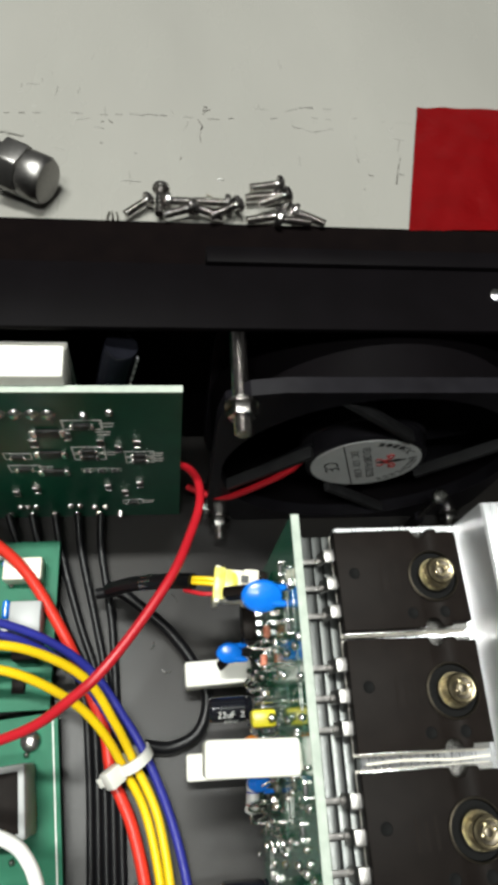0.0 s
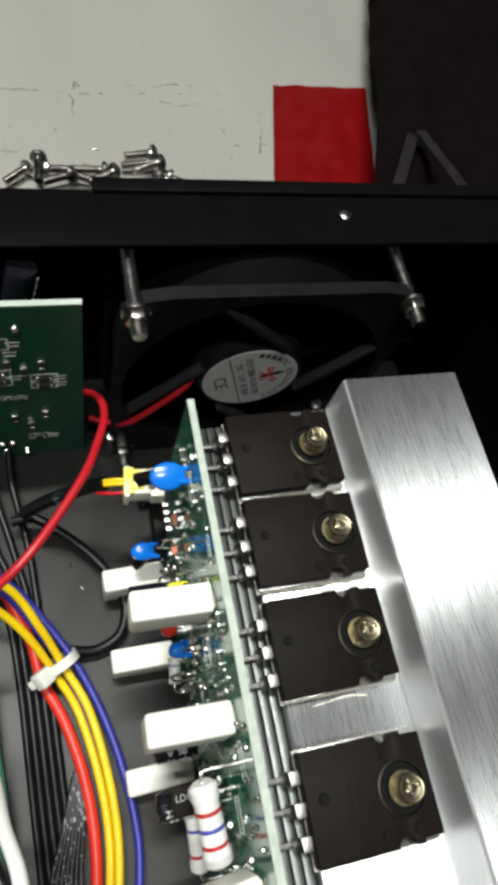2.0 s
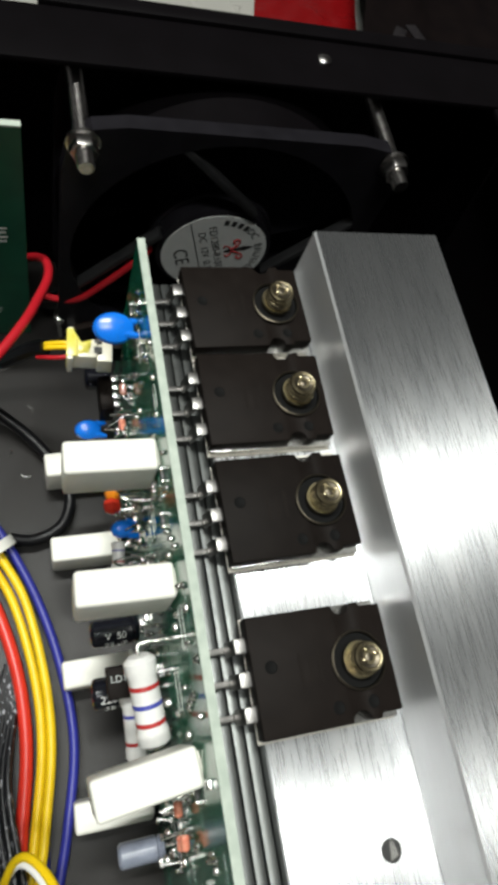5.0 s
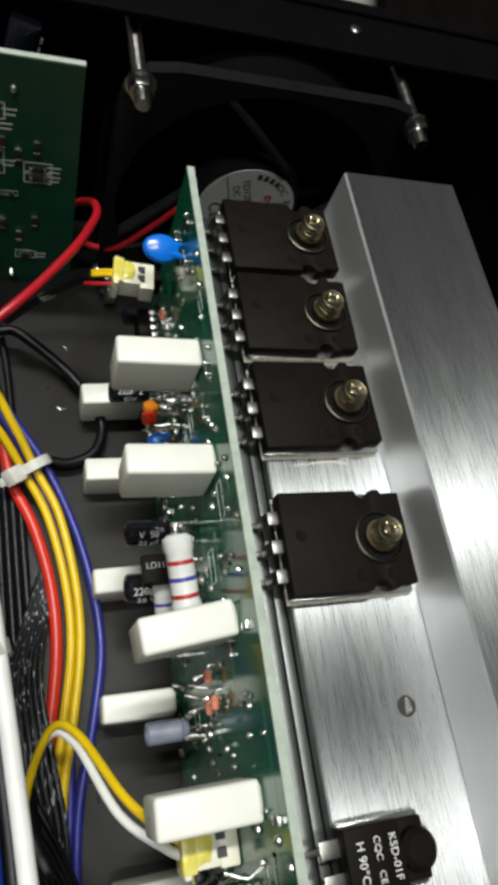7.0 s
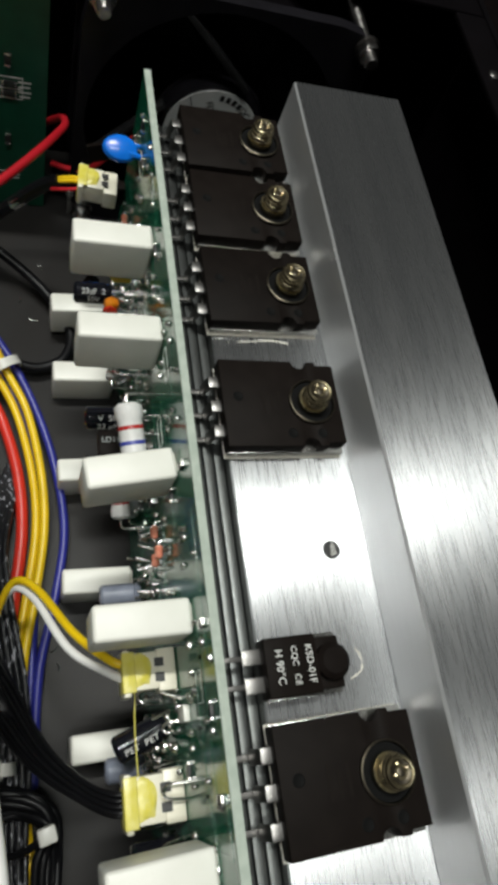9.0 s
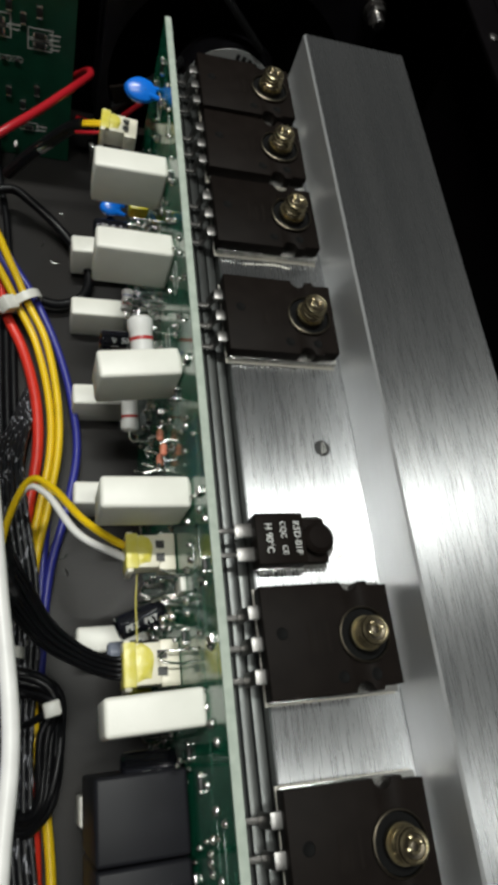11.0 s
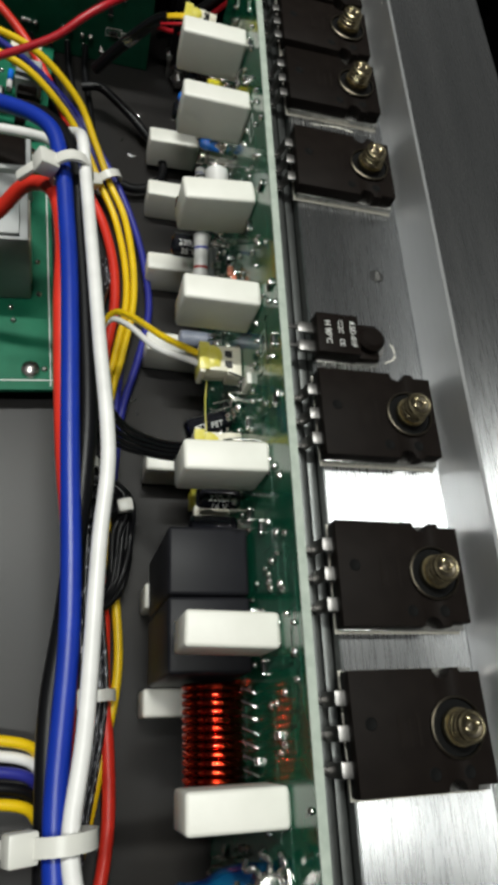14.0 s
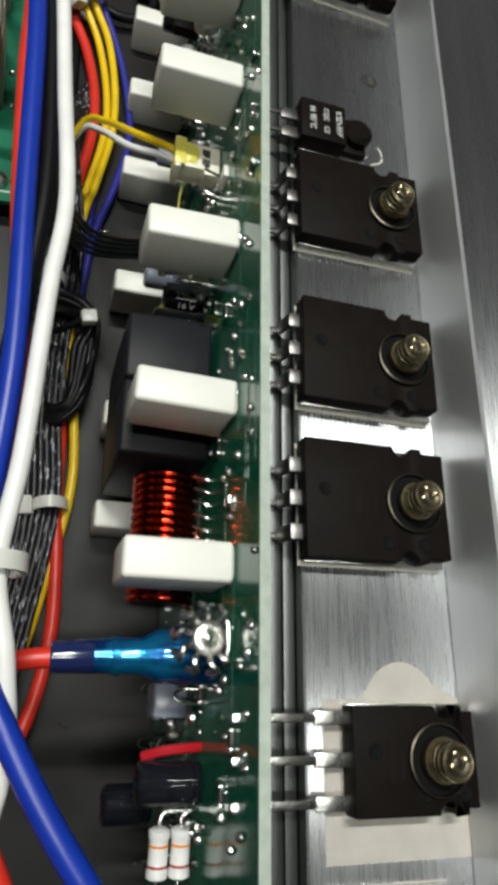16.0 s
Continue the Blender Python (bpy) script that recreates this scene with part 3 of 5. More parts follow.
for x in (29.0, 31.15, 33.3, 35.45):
    part("side_fin", box(x - 66, x - 66 + 1.9, 144.6, -157, 4, 61.2, 0.25, 2), M_FINSHADE, sink)
part("side_fin_base", box(28.6 - 66, 40.5 - 66, 144.4, -157, 4.2, 54), M_FINSHADE, sink)
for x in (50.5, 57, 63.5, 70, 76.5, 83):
    part("fin", box(x - 66, x - 66 + 1.8, 145, -157, 6, LEDGE - 10.004, 0), M_FINSHADE, sink)
for x, y in ((55.6, -83.0),):
    # Black disc draws the shade inside the open hole
    part("tapped_hole", moved(lathe([(1.7, 0.01), (1.8, 0.08), (1.6, 0.1), (1.5, 0.02), (0, 0.02)], seg=24), Matrix.Translation((x - 66, y + 115, LEDGE))), M_INK, sink, "open tapped hole")
    # Tin sliver laid on the disc as the hole's glint
    part("hole_glint", moved(extrude([(-0.5, -1.4), (1.0, -0.9), (0.6, 1.3), (-0.1, 1.4)], 0.05, 0.2), Matrix.Translation((x - 66, y + 115, LEDGE))), M_TIN, sink, "glint in the hole, made as a tin sliver")


# ---- power transistors on the heat sink ----
def make_screw(parent, x, y, z):
    # Washer coloured near-black for the shade inside its cup
    w = part("flat_washer", lathe([(2.0, 0), (4.7, 0), (4.9, 0.2), (4.8, 0.75), (4.6, 0.8), (4.45, 0.3), (2.0, 0.25)], (x, y, z), (x, y, z + 1), 32), M_PITSHADE, parent, "zinc screw with washers")
    part("washer_rim", lathe([(4.55, 0.7), (4.7, 0.95), (4.95, 0.8), (4.95, 0.4)], (x, y, z), (x, y, z + 1), 36), M_DARKZINC, w)
    part("spring_washer", lathe([(2.0, 0.7), (3.1, 0.7), (3.2, 1.0), (3.1, 1.7), (2.0, 1.7)], (x, y, z), (x, y, z + 1), 24), M_ZINC, w)
    part("pan_head", lathe([(2.3, 1.75), (2.6, 1.95), (2.75, 2.2), (2.5, 2.45), (2.75, 2.7), (2.75, 3.1), (2.5, 3.3), (2.7, 3.55), (2.7, 4.0), (2.45, 4.25), (2.6, 4.5), (2.5, 5.0), (2.2, 5.25), (1.9, 5.2), (1.8, 5.0), (0, 4.98)], (x, y, z), (x, y, z + 1), 24), M_ZINC, w)
    # Crown in a darker zinc than the sides of the head
    part("dark_crown", lathe([(1.85, 5.0), (1.8, 5.12), (1.3, 5.05), (0.9, 4.9), (0.5, 5.08), (0, 5.0)], (x, y, z), (x, y, z + 1), 20), M_DARKZINC, w)
    # Small zinc bumps added to put glints on the dark crown
    for a, r in ((20, 1.25), (200, 1.1), (110, 1.3)):
        gx, gy = x + r * math.cos(math.radians(a)), y + r * math.sin(math.radians(a))
        part("glint_bump", lathe([(0.5, 5.0), (0.42, 5.25), (0.2, 5.4), (0, 5.42)], (gx, gy, z), (gx, gy, z + 1), 10), M_ZINC, w)


def arc(cx, cy, r, a0, a1, n=6):
    return [(cx + r * math.cos(math.radians(a0 + (a1 - a0) * k / n)), cy + r * math.sin(math.radians(a0 + (a1 - a0) * k / n))) for k in range(n + 1)]


def make_transistor(length=25.3, width=19.8, legs_bent=True):
    """Its legs point along -x; the origin is under the middle of the body."""
    t = thing("power_transistor", label="black flat power transistor screwed to the heat sink", category="transistor", group="power transistors")
    h, w = length / 2, width / 2
    tab = [(-h + 0.6, -w), (h, -w), (h, w), (-h + 0.6, w)]
    part("insulator", extrude([(-h + 0.2, -w - 0.35), (h + 0.1, -w - 0.35), (h + 0.1, w + 0.15), (-h + 0.2, w + 0.15)], 0.05, 0.3), M_PASTE, t, "pale insulating pad")
    part("metal_tab", extrude(tab, 0.3, 2.0, None, 0.15), M_TIN, t)
    n = 5.2
    out = [(-h, -w + 0.25), (n - 2.6, -w + 0.25), *arc(n - 0.3, -w + 0.25, 1.7, 180, 0, 8), (n + 2.8, -w + 0.25), (h - 4.2, -w + 0.25), (h - 4.0, -w + 1.0), (h - 0.2, -w + 1.0),
           (h - 0.2, w - 1.0), (h - 4.0, w - 1.0), (h - 4.2, w - 0.25), (n + 2.8, w - 0.25), *arc(n - 0.3, w - 0.25, 1.7, 0, -180, 8), (n - 2.6, w - 0.25), (-h, w - 0.25)]
    body = part("body", extrude(out, 1.4, 5.0, None, 0.22), M_EPOXY, t)
    part("marking", moved(bars([(0, 2.6, 5.2, 0.6), (0.4, 0.9, 4.4, 0.6), (0, -0.9, 5.4, 0.6)]), Matrix.Translation((-3.4, 0, 4.99)) @ pose(0, 0, 0, 0, 0, -90)), mat_mark, body, "faint grey marking")
    # Shallow pits with their shade put in as near-black
    for x, y in ((-h + 3.2, 1.2), (n - 4.2, -w + 3.0), (n + 2.2, -w + 3.0)):
        part("mould_pit", lathe([(0, 0.02), (0.75, 0.02), (0.95, 0.08), (1.05, 0.02), (1.1, 0)], (x, y, 5.0), (x, y, 6.0), 16), M_PITSHADE, body)
    for y in (-5.45, 0, 5.45):
        if legs_bent:
            part("leg", join(box(-h - 1.9, -h + 0.8, y - 1.3, y + 1.3, 2.3, 3.1, 0.25),
                             moved(box(-0.4, 0.4, y - 1.25, y + 1.25, -4.2, 0, 0.25), Matrix.Translation((-h - 1.5, 0, 3.0)) @ pose(0, 0, 0, 0, 12, 0)),
                             box(-h - 9.6, -h - 1.9, y - 0.55, y + 0.55, -1.75, -1.15, 0.12)), M_LEG, t, "tinned leg")
        else:
            part("leg", join(box(-h - 5, -h + 0.5, y - 1.0, y + 1.0, 2.3, 2.9, 0.15), box(-h - 17.0, -h - 4.5, y - 0.6, y + 0.6, 2.3, 2.9, 0.15)), M_TIN, t, "tinned leg")
    make_screw(t, h - 6.6, 0, 5.0)
    return t


mat_mark = mat("faint_marking", (0.0092, 0.0072, 0.0062), 0.5, spec=0.05)
tr = make_transistor()
spots = [(48.9, 18.6, 0.6), (48.9, -2.4, -0.6), (48.9, -24.6, 0.3), (49.0, -53.4, -0.5), (49.2, -122.0, 0.4), (49.2, -154.6, -0.4), (49.0, -180.9, 0.5)]
tr.matrix_basis = pose(spots[0][0] * MM, spots[0][1] * MM, LEDGE * MM, 0, 0, spots[0][2])
for x, y, a in spots[1:]:
    copy_thing(tr, pose(x * MM, y * MM, LEDGE * MM, 0, 0, a))
small = make_transistor(19.8, 14.8, False)
tagged(small, "smaller black power transistor with straight legs on a pale pad")
small.matrix_basis = pose(52.6 * MM, -218.6 * MM, LEDGE * MM)
copy_thing(small, pose(48.8 * MM, -242 * MM, LEDGE * MM))
pad = tagged(part("insulating_sheet", extrude([(40.2, -210.6), (46.4, -210.6), *arc(53.5, -211.4, 6.2, 150, 30, 8), (63.7, -210.6), (63.7, -232), (40.2, -232)][::-1], LEDGE + 0.02, LEDGE + 0.1), M_PAD),
             "pale insulating sheet under the small transistor on the heat sink", "sheet")
for pts in ([(42, 8.6), (50, 8.9), (58, 8.5)], [(38.6, -13.8), (46, -13.5), (55, -13.9), (62, -13.6)]):
    tagged(part("thermal_paste_smear", tube([(x, y, LEDGE + 0.02) for x, y in pts], 0.28, 8, 5), M_PASTE), "white thermal paste smear on the heat sink", "paste", "paste smears")

for pts, r in (([(56.4, -101.6), (57.2, -103.0), (57.0, -105.4), (54.5, -106.8)], 0.3),
               ([(41, -36.4), (46, -36.0), (51, -35.6), (55, -36.2)], 0.32)):
    tagged(part("thermal_paste_smear", tube([(x, y, LEDGE - r * 0.45) for x, y in pts], r, 10, 7, swell=lambda u: 0.75 + 0.5 * noise.noise((u * 9, r * 20, 0))), M_PASTE), "white thermal paste smear on the heat sink", "paste", "paste smears")

# thermal switch
sw = thing("thermal_switch", (44.4, -103.6, LEDGE), "small black thermal switch with white printing on the heat sink", "switch")
part("tab", extrude([(-6.5, -5.2), (7.5, -5.2), *arc(6.2, 0, 3.6, -60, 60, 6), (7.5, 5.2), (-6.5, 5.2)], 0.02, 1.4, None, 0.15), M_TIN, sw)
swb = part("case", join(box(-7.2, 2.4, -4.9, 4.9, 0.3, 4.9, 0.3), box(2.4, 7.6, -4.4, 4.4, 0.6, 2.8, 0.3)), M_EPOXY, sw)
for txt, x, s in (("KSD-01F", 0.8, 1.75), ("CQC   CE", -1.9, 1.5), ("H 90°C", -4.8, 1.85)):
    writing("printing", txt, s, pose(x * MM, 0, 4.93 * MM, 0, 0, -90), M_PRINT, swb)
part("screw", join(lathe([(3.1, 0), (3.1, 1.4), (2.2, 2.2), (0, 2.3)], (5.4, 0, 2.9), (5.4, 0, 4), 24)), M_EPOXY, sw, "black screw")
for y in (-2.3, 2.3):
    part("leg", join(box(-10.5, -7, y - 1.3, y + 1.3, 1.8, 2.5, 0.15), box(-16.8, -10, y - 0.45, y + 0.45, 1.8, 2.3, 0.12)), M_LEG, sw)
# ---- the amplifier board, standing on edge ----
PX = 26.7
amp = thing("amplifier_board", (PX, -110, 2), "green circuit board standing on its long edge, full of parts", "circuit board")


def AB(b):
    return moved(b, Matrix.Translation((-PX, 110, -2)))


panel = part("board", AB(box(PX, PX + 1.5, -285, 29.8, 2, 75.4, 0.05, 1)), M_PCB, amp)
part("cut_edge", AB(box(PX - 0.01, PX + 1.51, -285.05, 29.85, 75.3, 75.7)), M_PCBEDGE, amp, "pale cut edge")
random.seed(11)
# solder joints on both faces
joint = mesh_of("solder_joint", lathe([(0.85, 0), (0.72, 0.3), (0.5, 0.6), (0.25, 0.75), (0, 0.8)], (0, 0, 0), (-1, 0, 0), 12), M_TIN)
for k in range(250):
    y = random.uniform(-262, 27)
    z = random.choice((random.uniform(30, 74), random.uniform(8, 60), random.uniform(56, 73)))
    o = shared("solder_joint", joint, amp, (0, y + 110, z - 2))
    o.scale = (1, random.uniform(0.5, 1.1), random.uniform(0.5, 1.0))
chip = mesh_of("chip_resistor", join(box(-0.7, 0, -1.0, 1.0, -0.65, 0.65, 0.1)), M_INK)
chipend = mesh_of("chip_end", join(box(-0.75, 0, -1.5, -0.95, -0.68, 0.68, 0.1), box(-0.75, 0, 0.95, 1.5, -0.68, 0.68, 0.1)), M_TIN)
for k in range(70):
    y, z, a = random.uniform(-250, 26), random.uniform(12, 72), random.choice((0, 90))
    c = shared("chip_resistor", chip, amp, (0, y + 110, z - 2), (a, 0, 0))
    shared("chip_end", chipend, c)
bead = mesh_of("solder_bead", lathe([(0, -0.9), (0.6, -0.75), (0.95, -0.2), (0.85, 0.45), (0.4, 0.8), (0, 0.9)], (0, 0, 0), (1, 0.2, 0.3), 12), M_TIN)
for k in range(150):
    c = random.choice((10, 2, -5, -20, -28, -46, -58, -76, -84, -104, -112, -116, -138, -206, -216, -226))
    b = shared("solder_bead", bead, amp, (random.uniform(-3.4, -0.5), c + random.uniform(-5, 5) + 110, random.uniform(14, 52) - 2), (random.uniform(0, 180), random.uniform(0, 180), 0))
    q = random.uniform(0.45, 1.05)
    b.scale = (q, q, q)
stub = mesh_of("cut_lead", rod((0, 0, 0), (-4.2, 0.6, 0.8), 0.3, 6, 0.1), M_TIN)
for k in range(60):
    shared("cut_lead", stub, amp, (0, random.choice((8, -4, -22, -50, -78, -108, -116, -136, -210, -222)) + random.uniform(-7, 7) + 110, random.uniform(14, 50) - 2), (random.uniform(0, 360), 0, random.uniform(-20, 20)))
# copper tracks and pale silk print under the mask
M_TRACK = mat("track_under_mask", (0.02, 0.13, 0.08), 0.25, color2=(0.015, 0.10, 0.06), scale=300, coat=0.3)
tracks = []
for k in range(60):
    y, z = random.uniform(-255, 2), random.uniform(10, 74)
    tracks.append(box(PX - 0.05, PX, y, y + random.uniform(4, 26), z, z + random.choice((0.5, 0.8, 2.0))))
    tracks.append(box(PX - 0.05, PX, y, y + 0.6, z, z - random.uniform(3, 14)))
tagged(part("copper_track", AB(join(*tracks)), M_TRACK, amp, "copper tracks under green mask"), kind="stuff")
silk = []
for k in range(16):
    y, z = random.uniform(-110, 20), random.uniform(10, 70)
    w, h = random.uniform(2, 7), random.uniform(2, 4)
    for a, b, c, d in ((y, y + w, z, z + 0.18), (y, y + w, z + h, z + h + 0.18), (y, y + 0.18, z, z + h), (y + w, y + w + 0.18, z, z + h)):
        silk.append(box(PX - 0.06, PX, a, b, c, d))
tagged(part("silk_print", AB(join(*silk)), M_PRINT, amp, "white printed outlines"), kind="stuff")
# bent tinned leads in the dense places
for k in range(64):
    y, z = random.choice((random.uniform(-24, 8), random.uniform(-140, -100), random.uniform(-250, -206))), random.uniform(15, 50)
    d, e = random.uniform(2.5, 6), random.uniform(-3, 3)
    part("wire_lead", AB(tube([(PX, y, z), (PX - d * 0.8, y + e * 0.2, z + 0.4), (PX - d, y + e * 0.6, z + 0.2), (PX - d * 0.7, y + e, z - 0.5), (PX, y + e, z - 0.4)], 0.28, 6, 4)), M_TIN, amp)


# ---- white cement resistors, upper and lower row ----
def make_cement(length=16.9, thick=6.3, high=11.6):
    r = thing("cement_resistor", label="white ceramic block resistor standing out from the circuit board", category="resistor", group="cement resistors")
    part("block", box(-length, 0, -thick / 2, thick / 2, -high, 0, 0.75, 3), M_CEMENT, r)
    part("end_paste", box(-0.3, 0.35, -thick / 2 + 1.0, thick / 2 - 1.0, -high + 1, -1.0, 0.1), M_PASTE, r)
    for z in (-high + 2.2, -2.4):
        part("lead", rod((0, 0, z), (1.4, 0, z), 0.4, 8), M_TIN, r)
    return r


first = make_cement()
upper = [(-11.7, 67.0, 0, -1.5, 26.5), (-35.0, 66.7, -3, -1.5, 26.5), (-64.4, 66.0, 1, 6.5, 26.4), (-92.9, 65.3, 0, 0, 26.5), (-131.0, 64.6, 0, 1.5, 26.5), (-164.0, 64.5, 0, -2, 26.5), (-191.3, 64.2, 0, 0, 26.5)]
first.matrix_basis = pose(upper[0][4] * MM, upper[0][0] * MM, upper[0][1] * MM, upper[0][2], 0, upper[0][3])
for y, z, a, b, x in upper[1:] + [(8.8, 13.8, 0, 2, 24.4), (-13.4, 11.6, 0, 0, 24.4), (-43.2, 11.6, 0, 1, 24.8), (-73.6, 12.2, 0, -1, 24.9), (-111.4, 13.4, 0, 0, 25.4), (-147.7, 12.5, 0, 0, 25.9), (-172.6, 13.0, 0, 0, 25.8)]:
    copy_thing(first, pose(x * MM, y * MM, z * MM, a, 0, b))


# ---- other parts of the amplifier board ----
def can(name, x0, x1, y, z, r, words=(), material=None, y1=None, z1=None, label=""):
    """An electrolytic capacitor lying along x: x0 is its free end."""
    y1, z1 = y if y1 is None else y1, z if z1 is None else z1
    h = math.dist((x0, y, z), (x1, y1, z1))
    c = part(name, AB(lathe([(0, 0.5), (r - 1.2, 0.5), (r - 1.1, 0.2), (r - 0.5, 0), (r, 0.5), (r, h - 1.6), (r - 0.4, h - 1.2), (r, h - 0.8), (r - 0.3, h), (0, h)], (x0, y, z), (x1, y1, z1), 28)), material or M_SLEEVE, amp,
             label or "black electrolytic capacitor with white print")
    mid = Vector(((x0 + x1) / 2 - PX, (y + y1) / 2 + 110, (z + z1) / 2 - 2))
    turn = math.degrees(math.atan2(y1 - y, x1 - x0))
    for k, w in enumerate(words):
        a = math.radians(62 - 42 * k)
        p = mid + Vector((0, -r * math.cos(a) * 1.01, r * math.sin(a) * 1.01))
        writing("print", w, r * 0.72, Matrix.Translation(p * MM) @ pose(0, 0, 0, 90 - math.degrees(a), 0, turn) , M_PRINT, c)
    for dz in (-1, 1):
        part("lead", AB(rod((x1 - 0.2, y1, z1 + dz), (PX + 0.3, y1, z1 + dz), 0.3, 8)), M_TIN, c)
    return c


can("electrolytic_capacitor", 12.4, 22.0, -1.6, 32.0, 2.8, ("22uF  2", "50V"))
can("electrolytic_capacitor", 13.2, 24.4, -49.6, 27, 3.3, ("220µF  2", "35 V  3"))
can("electrolytic_capacitor", 13.8, 23.8, -37.6, 30, 2.9, ("V  50", "22 µF"))
can("electrolytic_capacitor", 15.6, 25.6, -112.8, 35, 2.7, ("PET  PET",), y1=-109.2)
can("electrolytic_capacitor", 17.0, 26.2, -131.0, 40, 2.8, ("220µF", "16 V"))
can("electrolytic_capacitor", 14.6, 24.6, -139.6, 43, 2.9, ("47µF",))
can("electrolytic_capacitor", 15.4, 24.4, -80.2, 25, 2.4, (), M_SLEEVEGREY, label="grey-blue electrolytic capacitor")
can("electrolytic_capacitor", 14.6, 22.6, -116.4, 24, 2.6, (), M_SLEEVEGREY, label="grey-blue electrolytic capacitor")
can("electrolytic_capacitor", 16.4, 26.4, -223.4, 46, 3.4, ())
part("red_lead", AB(tube([(17.4, -219.6, 45), (20, -218.8, 46.4), (23, -218.4, 46.8), (PX, -218.2, 46)], 0.8, 8, 5)), M_WDKRED, amp, "short dark red wire lead")
can("electrolytic_capacitor", 12.6, 20.6, -227.5, 36, 3.2, ())
can("electrolytic_capacitor", 18.6, 24.8, 30.0 - 4, 26, 2.8, ())
for (x, y, z), r in (((21.9, 17.2, 63.4), 4.2), ((18.0, 11.4, 27), 3.2), ((22.4, -16.6, 35), 2.6)):
    cap = part("disc_capacitor", AB(moved(lathe([(0, -1.6), (r * 0.6, -1.5), (r * 0.9, -0.9), (r, 0), (r * 0.9, 0.9), (r * 0.6, 1.5), (0, 1.6)], seg=28), Matrix.Translation((x, y, z)) @ pose(0, 0, 0, 24, 4, 0) @ Matrix.Diagonal((1.0, 0.78, 1, 1)))), M_BLUECAP, amp, "bright blue dipped disc capacitor")
    for d in (-1.6, 1.6):
        part("sleeved_lead", AB(tube([(x + r * 0.45, y + d * 0.8, z), (x + r * 1.0, y + d, z - 0.2), (x + r * 1.35, y + d * 1.1, z - 0.4)], 0.8, 8, 4, swell=lambda u: 1.25 - 0.7 * u)), M_BLUECAP, cap)
part("film_capacitor", AB(box(20.4, 25.6, -6.2, -2.6, 42.5, 46.5, 0.8)), M_YELLOWCAP, amp, "yellow film capacitor")
part("film_capacitor", AB(box(18.9, 24.4, -127.4, -122.4, 17.5, 22.5, 0.6)), M_YELLOWCAP, amp, "yellow film capacitor")
part("bead_capacitor", AB(lathe([(0, -2), (1.3, -1.6), (2, 0), (1.3, 1.6), (0, 2)], (21.0, -9.2, 38), (20, -9.2, 38), 16)), M_ORANGE, amp, "orange dipped capacitor")
part("bead_capacitor", AB(lathe([(0, -2), (1.3, -1.6), (2, 0), (1.3, 1.6), (0, 2)], (20.4, -12.0, 38), (21, -12.0, 38), 16)), M_REDLED, amp, "red-brown dipped capacitor")
# small dark chip with pale pins
ic = part("chip", AB(box(21.0, 24.2, 13.4, 22.4, 27, 34, 0.3)), M_EPOXY, amp, "black eight-pin chip")
for k in range(4):
    part("pin", AB(box(24.0, 25.9, 14.1 + 2.25 * k, 15.5 + 2.25 * k, 33.2, 34.2, 0.2)), M_TIN, ic)
part("ceramic_chip", AB(box(23.5, 26.2, 24, 27, 38, 44, 0.3)), M_EPOXY, amp)
part("transistor_case", AB(extrude(arc(0, 0, 2.4, 0, 180, 10), 0, 4.6, Matrix.Translation((15.0, 17.6, 60)) @ pose(0, 0, 0, 0, 70, 0))), M_EPOXY, amp, "black half-round small transistor")
part("transistor_case", AB(extrude(arc(0, 0, 2.4, 0, 180, 10), 0, 4.6, Matrix.Translation((17.0, 8.5, 20)) @ pose(0, 0, 0, 0, 60, 40))), M_EPOXY, amp, "black half-round small transistor")
logic = part("regulator", AB(box(15.4, 22.0, -51.6, -45.4, 37, 40, 0.3)), M_EPOXY, amp, "black flat part with grey marking")
writing("print", "LD110", 1.9, pose((18.7 - PX) * MM, (-48.0 + 110) * MM, 38.03 * MM), M_RESGREY, logic)


def resistor(p, q, r, body=None, bands=(M_BANDRED, M_BANDRED), label="white power resistor with colour bands"):
    h = math.dist(p, q)
    o = part("film_resistor", AB(lathe([(0, 0), (r * 0.7, 0), (r * 1.04, h * 0.05), (r * 1.04, h * 0.17), (r * 0.93, h * 0.22), (r * 0.93, h * 0.78), (r * 1.04, h * 0.83), (r * 1.04, h * 0.95), (r * 0.7, h), (0, h)], p, q, 20)), body or M_RESBODY, amp, label)
    for k, m in enumerate(bands):
        s = h * (0.3 + 0.4 * k / max(1, len(bands) - 1))
        part("colour_band", AB(lathe([(r * 0.945, s), (r * 0.95, s + 0.05), (r * 0.95, s + h * 0.05), (r * 0.945, s + h * 0.05)], p, q, 20)), m, o)
    p, q = Vector(p), Vector(q)
    d = (q - p).normalized()
    part("lead", AB(tube([p + d * 0.3, p - d * 1.4, p - d * 2.2 + Vector((1.2, 0, -0.3)), (PX, *(p - d * 2.2 + Vector((0, 0, -0.6)))[1:])], 0.35, 8, 4)), M_TIN, o)
    part("lead", AB(tube([q - d * 0.3, q + d * 1.4, q + d * 2.2 + Vector((1.2, 0, -0.3)), (PX, *(q + d * 2.2 + Vector((0, 0, -0.6)))[1:])], 0.35, 8, 4)), M_TIN, o)
    return o


resistor((20.4, -45.4, 53), (22.2, -60.8, 47.5), 2.9, bands=(M_BANDRED, M_BANDBLUE, M_BANDRED))
resistor((24.0, -51.5, 30), (24.0, -60.6, 22), 2.1, M_RESGREY, (), "grey-green film resistor")
resistor((22.4, -16.8, 25), (21.8, -23.2, 24), 1.6, bands=(M_BANDBLUE, M_BANDRED))
